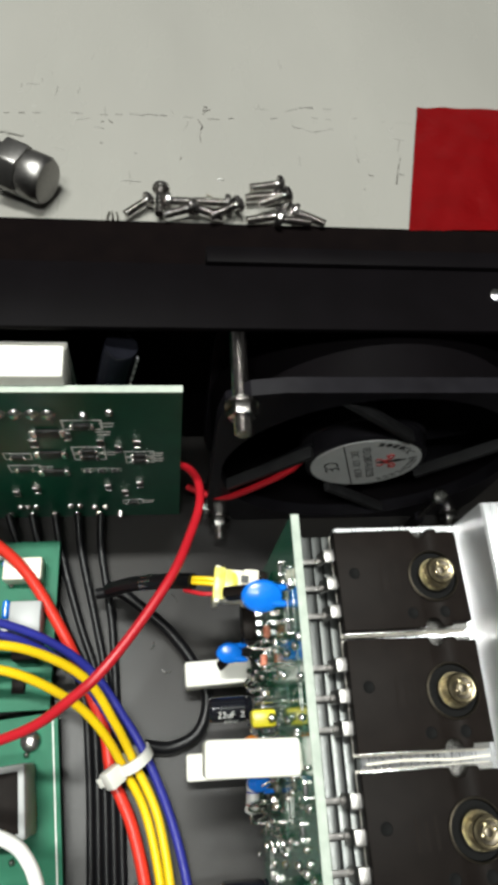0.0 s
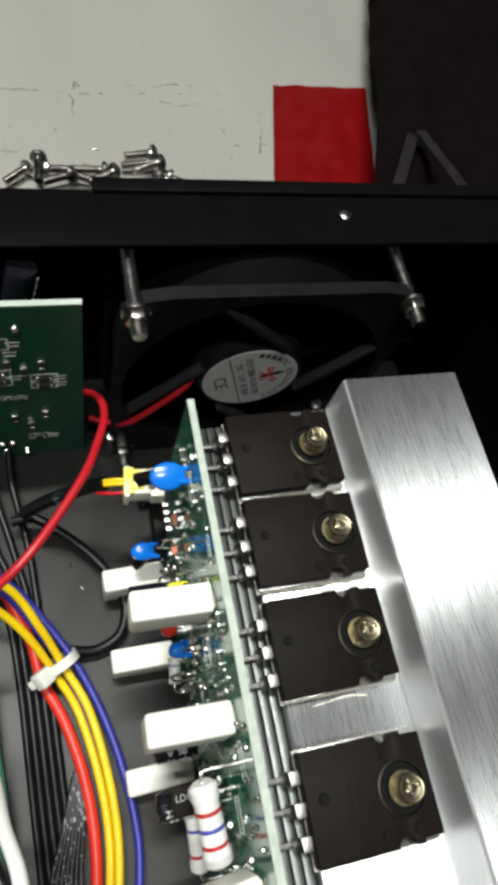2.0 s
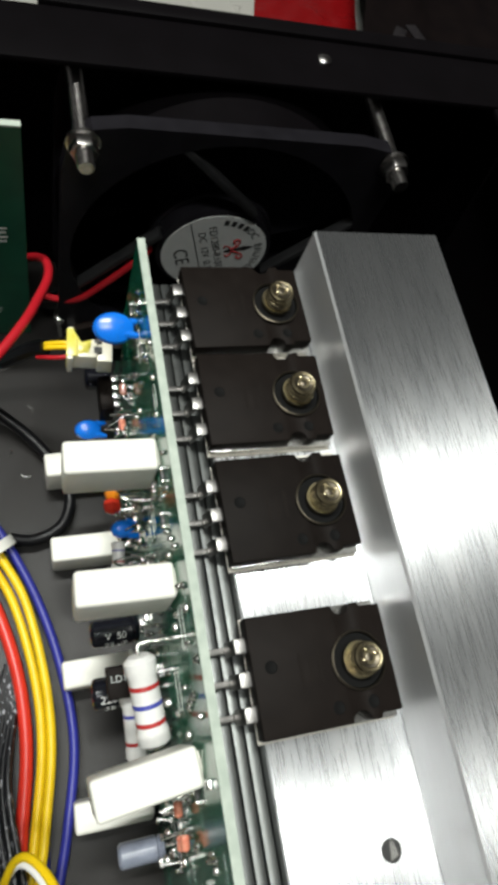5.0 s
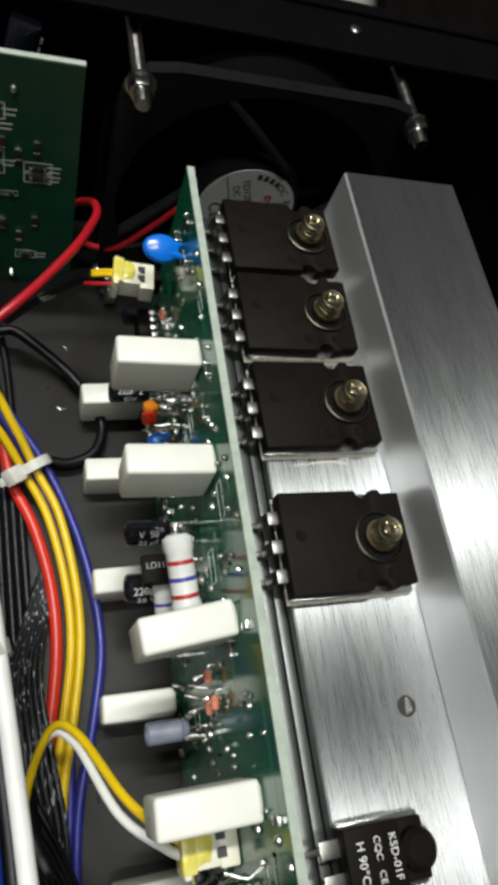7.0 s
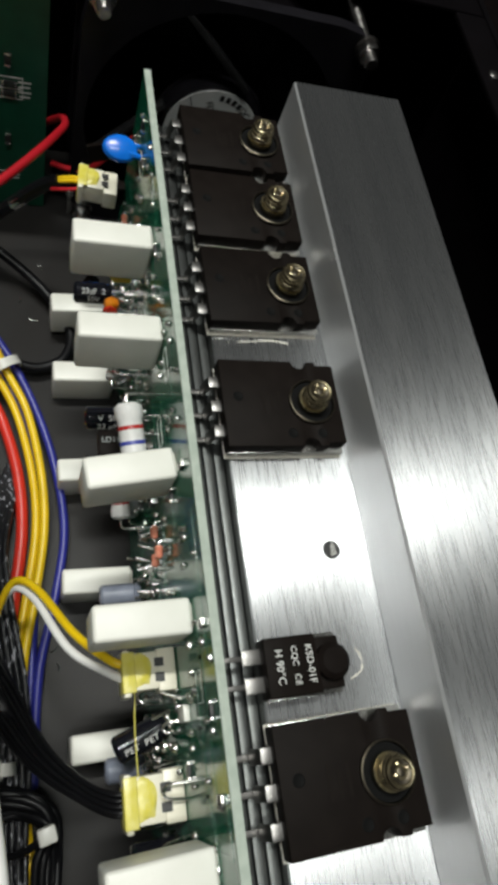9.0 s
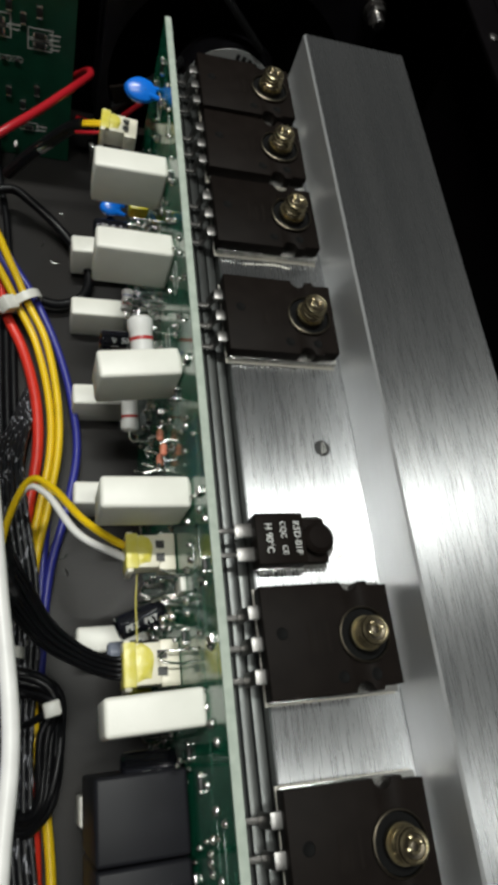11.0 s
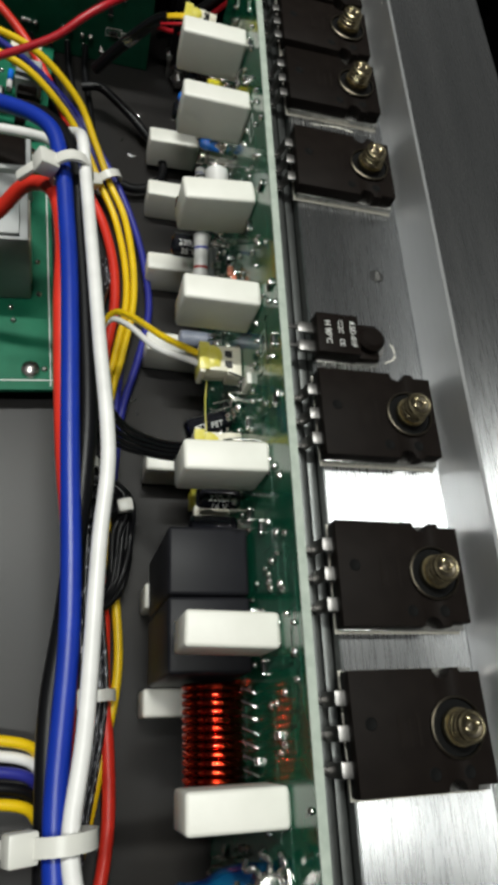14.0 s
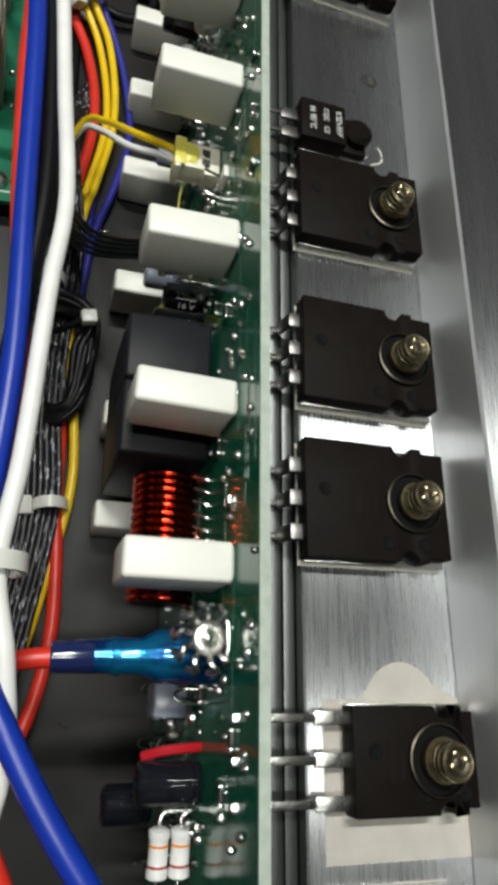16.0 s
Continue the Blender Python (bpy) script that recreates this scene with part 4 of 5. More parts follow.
resistor((20.4, -50.5, 34), (20.8, -63.4, 29), 2.2, bands=(M_BANDBLUE, M_BANDRED))
resistor((20.6, -229.5, 46), (20.6, -236.5, 45), 1.6, bands=(M_ORANGE, M_BANDRED))
resistor((24.0, -229.5, 46), (24.0, -236.5, 45), 1.6, bands=(M_ORANGE, M_BANDRED))
for y, z in ((-72.0, 45.6), (-77.6, 44), (-77.0, 48.5), (13.4, 44), (-224, 44), (8.2, 36)):
    d = part("glass_diode", AB(rod((PX - 1.6, y - 1.3, z - 0.5), (PX - 1.6, y + 1.3, z + 0.5), 0.8, 12, 0.4)), M_DIODE, amp, "small red glass diode")
    part("lead", AB(tube([(PX, y - 2.1, z - 0.8), (PX - 1.4, y - 1.9, z - 0.7), (PX - 1.6, y, z), (PX - 1.4, y + 1.9, z + 0.7), (PX, y + 2.1, z + 0.8)], 0.22, 6, 3)), M_TIN, d)
# sensor legs end, white chip, square relay pair, inductor
part("white_chip", AB(box(PX - 1.2, PX, -109.6, -106.8, 50, 55, 0.2)), M_CEMENT, amp)
relay = thing("relay_pair", (18.6, -154.6, 16), "pair of black boxy relays soldered to the circuit board", "relay")
for y0, y1 in ((-14.9, -0.15), (0.15, 14.3)):
    part("case", box(-9.2, 7.6, y0, y1, 0, 31, 0.8, 3), M_RELAY, relay)
for y in (-12, -6, 4, 10):
    part("pin", rod((7.4, y, 8), (8.1, y, 8), 0.5, 8), M_TIN, relay)
coil = thing("inductor_coil", (20.2, -183, 36.5), "air-core inductor of dark red enamelled copper wire", "inductor")
turns = 16
for k in range(turns):
    y = 11.2 - 23 * k / (turns - 1)
    part("turn", tube([(5.6 * math.cos(2 * math.pi * j / 20), y + 1.45 * j / 20, 6.6 * math.sin(2 * math.pi * j / 20)) for j in range(21)], 0.7, 12, 2), M_COPPER, coil)
# Black rod added for the shade inside the air core
part("core_shade", rod((0, 12, 0), (0, -11.8, 0), 4.8, 24), M_PLASTIC, coil)
for k in range(8):
    y = 9 - 2.4 * k
    part("wire_lead", AB(tube([(PX - 2.4, -181 + y, 44.5), (PX - 0.8, -181 + y - 0.8, 46), (PX, -181 + y - 1.2, 46.2)], 0.3, 6, 4)), M_TIN, amp)


# ---- plugs on the amplifier board ----
def plug(at, size, wires, label, turn=0):
    """A white plug pointing at the board along +x, with yellow glue; wires: (material, points relative to it)."""
    p = thing("wire_plug", at, label, "plug", "board plugs")
    p.rotation_euler = (0, 0, radians(turn))
    L, W, H = size
    part("housing", join(box(0, L * 0.62, -W / 2, W / 2, -H / 2, H / 2, 0.3), box(-0.9, 0.4, -W / 2 - 1.0, W / 2 + 0.6, -H / 2 - 0.3, H / 2 + 0.6, 0.25)), M_WHITEPLASTIC, p)
    part("header", join(box(L * 0.62 + 0.02, L, -W / 2 - 0.5, W / 2 + 0.5, -H / 2 - 0.5, H / 2 - 0.6, 0.3)), M_WHITEPLASTIC, p)
    # Contact slots drawn as black inlays for the shade inside them
    for y in (-W * 0.2, W * 0.2):
        part("contact_slot", box(L * 0.55, L * 0.74, y - 0.8, y + 0.8, H / 2 - 0.4, H / 2 + 0.05), M_INK, p)
    g = bmesh.new()
    bmesh.ops.create_icosphere(g, subdivisions=3, radius=1)
    for v in g.verts:
        v.co = Vector((v.co.x * L * 0.26, v.co.y * W * 0.42, v.co.z * 0.5)) * (1 + 0.25 * noise.noise(v.co * 1.7)) + Vector((L * 0.25, 0.2, H / 2))
    part("glue_blob", g, M_GLUE, p, "yellow glue blob")
    part("glue_flange", join(box(-1.1, 1.4, -W / 2 - 0.3, W / 2 + 0.2, H / 2 + 0.3, H / 2 + 0.8, 0.3), box(-1.1, -0.6, -W / 2 - 0.2, W / 2 - 1.5, -H / 2, H / 2, 0.2)), M_GLUE, p)
    for name, m, r, pts in wires:
        part(name, tube(pts, r, 10, 8), m, p, name.replace("_", " "))
    return p


plug((17.2, -99.6, 45.5), (9.3, 6.8, 5.2), [
    ("yellow_wire", M_WYEL, 0.85, [(0.4, 1.3, 0.8), (-3, 3.0, 0.2), (-9, 9.5, -5), (-15.6, 21.0, -15), (-20.5, 23.5, -19), (-25, 15, -24), (-27.5, 2, -31), (-28, -8, -37)]),
    ("white_wire", M_WWHITE, 0.85, [(0.4, -1.3, 0.6), (-3, 0.6, -0.4), (-10, 6.8, -6.5), (-16.2, 19.6, -17), (-21.2, 22.2, -20.6), (-25.8, 13, -25.6), (-28.4, 0, -32), (-29, -10, -37)])],
    "white two-pin plug with yellow glue and two wires")
plug((16.4, -121.4, 42.5), (10.2, 8.0, 5.4), [
    ("black_wire", M_WBLACK, 0.5, [(0.4, 1.6 - 0.5 * k, 0.4 - 0.7 * (k % 2)), (-3, 1.9 - 0.5 * k, -0.6 - 0.8 * (k % 2)), (-8, 5.2 - 0.55 * k, -6.6 - 0.9 * (k % 2)), (-14 - 0.3 * k, 12.6 - 0.7 * k, -16 - 1.0 * (k % 2)), (-19 - 0.7 * k, 23.4 - 0.8 * k, -24.4 + 0.7 * (k % 3)),
                                (-23.6 - 0.9 * k, 33.4 - 0.9 * k, -28), (-27.6 - 0.9 * k, 48.4 - 0.4 * k, -31.5)]) for k in range(8)],
    "white plug with yellow glue and black wires")
plug((14.6, 23.8, 44.5), (9.0, 6.6, 5.4), [
    ("yellow_wire", M_WYEL, 0.55, [(0.4, 1.0, 0.4), (-2, 1.4, 0.2), (-6, 1.6, -1.2)]), ("yellow_wire", M_WYEL, 0.55, [(0.4, 0, 0.4), (-2, 0.4, 0), (-6, 0.7, -1.4)]),
    ("red_wire", M_WDKRED, 0.5, [(0.4, -1.6, 0), (-3, -1.8, -1), (-7.5, -0.8, -3)]),
    ("black_sleeve", M_WBLACK, 1.9, [(-5.6, 1.0, -1.4), (-10, 1.6, -5), (-20, 3.2, -18), (-27, 3.4, -28)]),
    ("foil_wrap", M_TIN, 1.96, [(-14.6, 2.5, -10.9), (-17.4, 2.85, -14.6)])],
    "white plug with yellow glue on a shielded lead", turn=-6)
head = thing("white_header", (18.1, -131.1, 28), "small white pin header on the circuit board", "connector")
part("body", join(box(0, 4.4, -1.6, 1.2, 0, 2.6, 0.3), box(4.0, PX - 18.1, -1.1, 0.8, 0.2, 2.2, 0.2)), M_WHITEPLASTIC, head)
part("glue_thread", AB(tube([(19, -103, 43), (18.6, -109, 42.5), (18.2, -117.6, 45)], 0.13, 6, 6)), M_GLUE, amp, "thin yellow glue thread")

# blue insulated terminal and its spring contact
term = thing("spade_terminal", (19.6, -204.2, 52), "blue vinyl-insulated crimp terminal on a red wire", "terminal")
part("vinyl_sleeve", lathe([(0, -1.5), (1.9, -1.5), (2.6, -1.2), (2.7, 2), (2.9, 6), (4.1, 8.5), (4.5, 12), (4.4, 17.5), (3.9, 18.2), (0, 18.2)], (-10.6, -0.6, 0), (10, -0.1, 0.4), 28), M_VINYL, term)
part("crimp_band", lathe([(2.75, 0.2), (2.95, 0.3), (2.95, 1.5), (2.75, 1.6)], (-9.4, -0.58, 0), (10, -0.1, 0.4), 28), M_VINYL, term)
part("dark_sleeve", lathe([(0, 0), (2.0, 0), (2.35, 0.3), (2.6, 6), (2.3, 7.4), (0, 7.4)], (-18.2, -0.9, -0.2), (-10, -0.6, 0), 24), M_VINYLDARK, term, "dark shrink sleeve")
part("red_wire", tube([(-17.6, -0.9, -0.2), (-22, -1.4, -0.6), (-30, -3.0, -3), (-44, -6, -8)], 1.6, 12, 8), M_WRED, term)
clip = thing("terminal_post", (23.0, -202.4, 62), "tinned screw post with bent lugs on the board", "terminal")
part("screw_head", lathe([(0, -1), (2.0, -1), (2.6, 0), (2.75, 1.2), (2.5, 1.8), (2.1, 1.5), (1.9, 0.9), (1.0, 1.0), (0.5, 1.4), (0, 1.5)], seg=28), M_TIN, clip)
for deg in (55, 92, 130, 168, 204, 240, 278, 310):
    a = math.radians(deg)
    c, s = math.cos(a), math.sin(a)
    part("lug", tube([(2.5 * c, 2.5 * s, 0.6), (4.0 * c, 4.0 * s, 1.5), (4.8 * c - 1.1 * s, 4.8 * s + 1.1 * c, 0.6), (4.9 * c, 4.9 * s, -1.4)], 0.5, 8, 5), M_TIN, clip)
part("lug", tube([(2.4, 2.0, 0), (2.9, 2.6, 0.8), (3.1, 0, 1.2), (2.9, -2.6, 0.8), (2.4, -2.0, 0)], 0.5, 8, 5), M_TIN, clip)
part("stem", rod((0, 0, -9), (0, 0, 0), 1.5, 12), M_TIN, clip)
part("foot_arm", rod((0, 0, -6), (3.2, 0, -6), 1.0, 10), M_TIN, clip)
part("grey_capacitor", AB(box(19.6, 25.6, -214.2, -208.4, 33, 40, 0.8)), M_SLEEVEGREY, amp, "small grey block capacitor")

# ---- input board behind, standing by the rear panel ----
inp = thing("input_board", (-30, 56, 0), "dark green circuit board standing upright by the rear panel", "circuit board")
part("board", box(-70, 36.8, 0, 1.5, 0.5, 76, 0.05, 1), M_PCBDARK, inp)
part("cut_edge", box(-70.02, 36.82, -0.02, 1.52, 75.9, 76.3), M_PCBEDGE, inp, "pale cut edge")
joint2 = mesh_of("solder_joint", lathe([(0.95, 0), (0.8, 0.3), (0.5, 0.65), (0.25, 0.8), (0, 0.85)], (0, 0, 0), (0, -1, 0), 12), M_TIN)
chip2 = mesh_of("chip_resistor", box(-1.3, 1.3, -0.6, 0, -0.8, 0.8, 0.1), M_INK)
chip2e = mesh_of("chip_end", join(box(-1.9, -1.25, -0.65, 0, -0.82, 0.82, 0.1), box(1.25, 1.9, -0.65, 0, -0.82, 0.82, 0.1)), M_TIN)
frame2 = mesh_of("silk_print", join(box(-3.2, 3.2, -0.06, 0, 1.5, 1.75), box(-3.2, 3.2, -0.06, 0, -1.75, -1.5), box(-3.2, -2.95, -0.06, 0, -1.75, 1.75), box(2.95, 3.2, -0.06, 0, -1.75, 1.75)), M_PRINT)
random.seed(21)
padlet = mesh_of("solder_pad", lathe([(1.35, 0), (1.2, 0.4), (0.7, 0.8), (0, 0.9)], (0, 0, 0), (0, -1, 0), 14), M_TIN)


def on_input(kind, x, z, a=0, k=1.0):
    """A small part on the board's face; x counts from the room's origin."""
    at = (x + 30, 0, z)
    if kind == "pad":
        shared("solder_pad", padlet, inp, at, (0, 0, 0)).scale = (k, 1.3, k)
        return
    c = shared("chip_resistor", chip2, inp, at, (0, a, 0))
    c.scale = (k, 1.2, k)
    shared("chip_end", chip2e, c)
    if kind == "framed":
        shared("silk_print", frame2, c)
        shared("silk_print", frame2, c, (0, 0, 0.0)).scale = (0.55, 1.05, 0.2)


for x, z in ((-31.2, 67.4), (-27.8, 67.2), (-24.4, 67.2), (-21.1, 67.0)):
    on_input("pad", x, z, k=1.25)
for x, z in ((-14, 66.7), (-8.5, 68), (-37.8, 10.4), (-35.8, 10.2), (-33.6, 10.2), (-24, 10.6), (-21.5, 10.4), (-17.4, 9.1), (-14.4, 9.2)):
    on_input("pad", x, z, k=0.8)
for x, z, k in ((-14.8, 61.7, 1.35), (-3.1, 45.6, 1.1), (-3.1, 42.6, 1.1), (-14.9, 48.2, 1.2), (-14.9, 45.0, 1.2), (-6.3, 12.7, 0.9), (-31.3, 37.8, 1.2), (-31.6, 45.2, 1.0)):
    on_input("framed", x, z, 0, k)
for x, z in ((-22.5, 58.4), (-23.7, 46.8), (-24.6, 35.7)):
    on_input("chip", x, z, 0, 2.0)
for x, z in ((-11.6, 53.2), (-7.8, 50), (-3.4, 52.7), (-12.2, 25.4), (-8, 21), (-3.8, 27.1), (-31, 24), (-36.5, 22), (-26.5, 53.5), (-18.6, 57.0)):
    on_input("chip", x, z, 90, 1.05)
for k in range(3):
    on_input("framed", -16.4 + 3.4 * k, 36.4, 0, 0.48)
# small printed names beside the parts, as plain bars
word = mesh_of("silk_print", join(box(-1.7, 1.7, -0.06, 0, 0.5, 0.95), box(-1.4, 1.4, -0.06, 0, -0.95, -0.5)), M_PRINT)
for x, z in ((0.9, 45.5), (0.9, 42.4), (-9.6, 61.6), (-10.2, 46.5), (-2.2, 12.5), (-26.2, 38), (-10.6, 57.5)):
    shared("silk_print", word, inp, (x + 30, 0, z))
for row in range(8):
    for col in range(7):
        if random.random() < 0.75:
            on_input(random.choice(("chip", "framed", "chip", "pad")), -92 + 8.4 * col + random.uniform(-1.2, 1.2), 9 + 8 * row + random.uniform(-1, 1), random.choice((0, 0, 90)), random.uniform(0.9, 1.4))
sock = thing("white_socket", (-30, 63, 60), "white plastic socket on the back of the input board", "socket")
part("shell", join(box(-8, 13.6, -5.4, 2, 2, 19.6, 0.8), box(-8, 13.6, 2.4, 4.4, 2, 17, 0.4)), M_CEMENT, sock)
part("inner", box(-6, 12, -3, 1, 19.3, 19.8), M_WHITEPLASTIC, sock)
tall = thing("tall_capacitor", (-9.4, 64.6, 60), "dark capacitor with a pale stripe leaning behind the input board", "capacitor")
LEAN = along((0, 0, 0), (3.6, 1.4, 16))
part("can", moved(lathe([(0, -6), (3.3, -6), (3.6, -5.4), (3.6, 17.2), (3.3, 18), (2.9, 17.8), (0, 17.8)], seg=32), LEAN), M_SLEEVE, tall)
part("polarity_stripe", moved(tube([(2.5, -2.2, -4), (2.5, -2.2, 17.0)], 1.0, 12, 2), LEAN), M_PRINT, tall)
for k in range(7):
    part("print_mark", moved(box(-2.4, -1.2, -3.4, -2.9, 0.6 + 2.3 * k, 2.0 + 2.3 * k, 0.1), LEAN), M_PRINT, tall)

# ---- boards on the bottom panel ----
pb = thing("power_board", (-60, -48, 7), "green power supply board lying flat on standoffs", "circuit board")
pb.rotation_euler = (0, 0, radians(5.3))
part("board", box(-40, 39.6, -46, 46, -0.8, 0.8, 0.05, 1), M_PCBFLAT, pb)
part("printed_line", box(-40, 39.4, -43.2, -42.9, 0.8, 0.86), M_PRINT, pb)
part("printed_line", box(38.2, 38.5, -45, 45, 0.8, 0.86), M_PRINT, pb)
for x in (-34, 33):
    for y in (-40, 40):
        part("standoff", rod((x, y, -7), (x, y, -0.8), 3, 6), M_STEEL, pb)
        part("board_screw", lathe([(2.6, 0.8), (2.4, 2), (1.2, 2.8), (0, 2.9)], (x, y, 0), (x, y, 1), 20), M_STEEL, pb)
for k in range(26):
    o = shared("solder_joint", joint2, pb, (random.uniform(8, 37), random.uniform(-40, 40), 0.8), (-90, 0, 0))
tb = thing("terminal_block", (-36, -38, 7.8), "grey boxy wire terminal block on the power board", "terminal block")
tb.rotation_euler = (0, 0, radians(5.3))
part("housing", join(box(-8, 8.6, -24, -2, 0, 26, 0.6), box(-8, 6.4, -23, -3, 26, 27.2, 0.4)), M_GREYBOX, tb)
part("window", box(8.5, 8.9, -21, -5, 4, 20, 0.1), M_WHITEPLASTIC, tb)
tb2 = thing("filter_capacitor", (-36, -8, 7.8), "grey boxy part with a dark top on the power board", "capacitor")
tb2.rotation_euler = (0, 0, radians(5.3))
part("housing", box(-6, 6.5, -18, -2.5, 0, 14, 0.8), M_GREYBOX, tb2)
part("dark_top", box(-4, 5, -16.5, -4, 14, 14.4, 0.2), M_EPOXY, tb2)

cb = thing("control_board", (-60, 22, 8), "green control board with small parts lying flat", "circuit board")
part("board", box(-40, 33.4, -20, 24, -0.8, 0.8, 0.05, 1), M_PCBFLAT, cb)
for x, y in ((-34, -16), (30, 20), (30, -16)):
    part("standoff", rod((x, y, -8), (x, y, -0.8), 2.6, 6), M_STEEL, cb)
random.seed(8)
for k in range(26):
    x, y = random.uniform(12, 31), random.uniform(-17, 21)
    kind = k % 4
    if kind == 0:
        part("film_resistor", moved(rod((-2.4, 0, 2), (2.4, 0, 2), 0.95, 12, 0.4), Matrix.Translation((x, y, 0)) @ pose(0, 0, 0, 0, 0, random.choice((0, 90)))), random.choice((M_RESBODY, M_BLUECAP)), cb)
    elif kind == 1:
        part("chip_part", box(x - 1.6, x + 1.6, y - 2.2, y + 2.2, 0.8, 2.4, 0.2), M_EPOXY, cb)
    else:
        shared("solder_joint", joint2, cb, (x, y, 0.8), (-90, 0, 0))
part("grey_module", box(23, 31, -4, 6, 0.8, 9, 0.6), M_GREYBOX, cb)
part("dark_cap", box(24, 30, -8.5, -4.2, 0.8, 7, 0.5), M_EPOXY, cb)
part("white_header", box(20, 30, 12, 18, 0.8, 7, 0.5), M_WHITEPLASTIC, cb)


# ---- wires ----
def wire(name, pts, r, material, label, n=9, group=""):
    base = Vector(pts[0])
    w = thing(name, (base.x, base.y, base.z), label, "wire", group)
    part("insulation", tube([Vector(p) - base for p in pts], r, 12, n), material, w)
    return w


H = "loom wires on the bottom panel"
wire("yellow_wire", [(-62, 16, 40), (-46, 15, 36), (-30, 14, 31), (-17, 8, 22), (-10, -2, 14), (-5, -12, 9), (0.5, -24, 7), (3.8, -42, 6.5), (4.3, -58, 6), (1.6, -76, 6), (-1.4, -94, 6), (-1, -125, 6), (2.6, -150, 6), (3.4, -166, 6), (0.6, -184, 5.5), (-4, -206, 5), (-12, -226, 5)], 1.12, M_WYEL, "yellow insulated wire in a tied loom", group=H)
wire("yellow_wire", [(-62, 12, 36), (-46, 11, 32), (-32, 9, 28), (-20, 3, 20), (-13, -4, 13), (-7.6, -13, 8), (-2.2, -24, 5), (1.6, -42, 4.5), (2.2, -58, 4.5), (-0.5, -76, 4), (-3.4, -94, 4), (-4, -125, 4)], 1.12, M_WYEL, "yellow insulated wire in a tied loom", group=H)
wire("red_wire", [(-60, 52, 30), (-44, 44, 22), (-34, 36, 16), (-25, 22, 11), (-18, 8, 8), (-13, -4, 6), (-11, -14, 5), (-5.8, -26, 4), (-2.0, -42, 4), (-1.2, -58, 4), (-3.4, -76, 4), (-5.6, -94, 4), (-4, -125, 4), (-0.5, -150, 5), (0.4, -168, 6), (2.0, -184, 6), (2.4, -199, 6.5), (0, -214, 7), (-6, -228, 8), (-18, -240, 9)], 1.5, M_WRED, "red insulated wire in a tied loom", group=H)
wire("blue_wire", [(-62, 24, 32), (-46, 23, 27), (-30, 19, 20), (-17, 11, 13), (-8, -1, 9), (-2.6, -10, 7), (3.4, -24, 5), (7.6, -40, 4), (9.4, -58, 4), (6.4, -76, 4), (2.2, -94, 4), (0.5, -118, 4)], 1.12, M_WBLUE, "dark blue insulated wire in a tied loom", group=H)
wire("blue_wire", [(-62, 21, 36), (-46, 20, 30), (-30, 16, 23), (-18, 8, 16), (-10, -3, 10), (-5, -12, 5), (-0.4, -26, 2), (2.4, -42, 1.5), (3.2, -58, 1.5), (1.6, -76, 1.8), (0.5, -94, 2.5), (-1, -118, 2.5)], 1.12, M_WBLUE, "dark blue insulated wire in a tied loom", group=H)
for k in range(5):
    d = 1.9 * k
    wire("black_wire", [(-42 + 6.5 * k, 55, 6), (-38 + 5.6 * k, 44, 4), (-30 + 4.4 * k, 25, 2.5), (-20 + d * 1.2, 8, 2), (-17 + d, -12, 1.6), (-15.5 + d, -40, 1.6), (-14 + d, -70, 1.6), (-13 + d, -100, 1.8)], 1.1, M_WBLACK, "thin black wire running along the bottom panel", group="black wires on the bottom panel")
M_WSTRIPE = mat("black_printed_wire", (0.006, 0.006, 0.008), 0.4, color2=(0.36, 0.36, 0.40), scale=620, amount=5.0, bias=0.12, stretch=(2.6, 0.6, 2.6), shift=5.0)
for k in range(7):
    d = 1.35 * k
    lift = 10 * math.exp(-((k - 3) / 3) ** 2)
    wire("ribbon_wire", [(-4.5 + 0.35 * d, -38, 2.2), (-8.5 + 0.6 * d, -51, 5), (-12.5 + 0.9 * d, -64, 9), (-11.5 + d, -80, 9 + lift * 0.5), (-9 + d, -96, 9 + lift * 0.3), (-8.4 + d, -112, 8), (-9.4 + d, -130, 7.5), (-9.0 + d, -150, 7.5), (-7.4 + d, -166, 7.6), (-7.0 + d * 0.9, -178, 7.6), (-9.4 + d * 0.9, -196, 7), (-13 + d, -214, 6.5), (-20 + d, -236, 6.5)], 0.72, M_WSTRIPE, "black ribbon wire with dashed white print", group="ribbon wires")
for k in range(9):
    a = 0.8 * k
    j = [random.uniform(-1.3, 1.3) for _ in range(6)]
    wire("looped_black_wire", [(-12, -118 - a, 8 + j[0]), (-4 + j[1], -117 - a * 0.8, 12 + j[2]), (3.4 + j[3], -121.5 - a * 0.7, 13 + j[4]), (5.0 - a * 0.6 + j[5] * 0.5, -133 + j[0], 12 + j[1]), (3.6 - a * 0.5, -144 + j[2], 11 + j[3]), (-0.5 - a * 0.4, -150 + a * 0.4, 9), (-5 + j[4], -152 + a, 6), (-8, -160 + a, 4)], 1.0, M_WBLACK, "black wire coiled in a small loop", group="coiled black wires")
sleeve = thing("black_cloth_sleeve", (-9, -90, 14), "black woven sleeve gathered round the ribbon wires", "sleeve")
part("tube", tube([(-2, 6, -3), (-0.6, 0, 0), (1.6, -7, 1.4), (5, -14, 3.4)], 3.6, 16, 6, swell=lambda u: 1.05 - 0.25 * u + 0.06 * math.sin(40 * u)), M_WBLACK, sleeve)
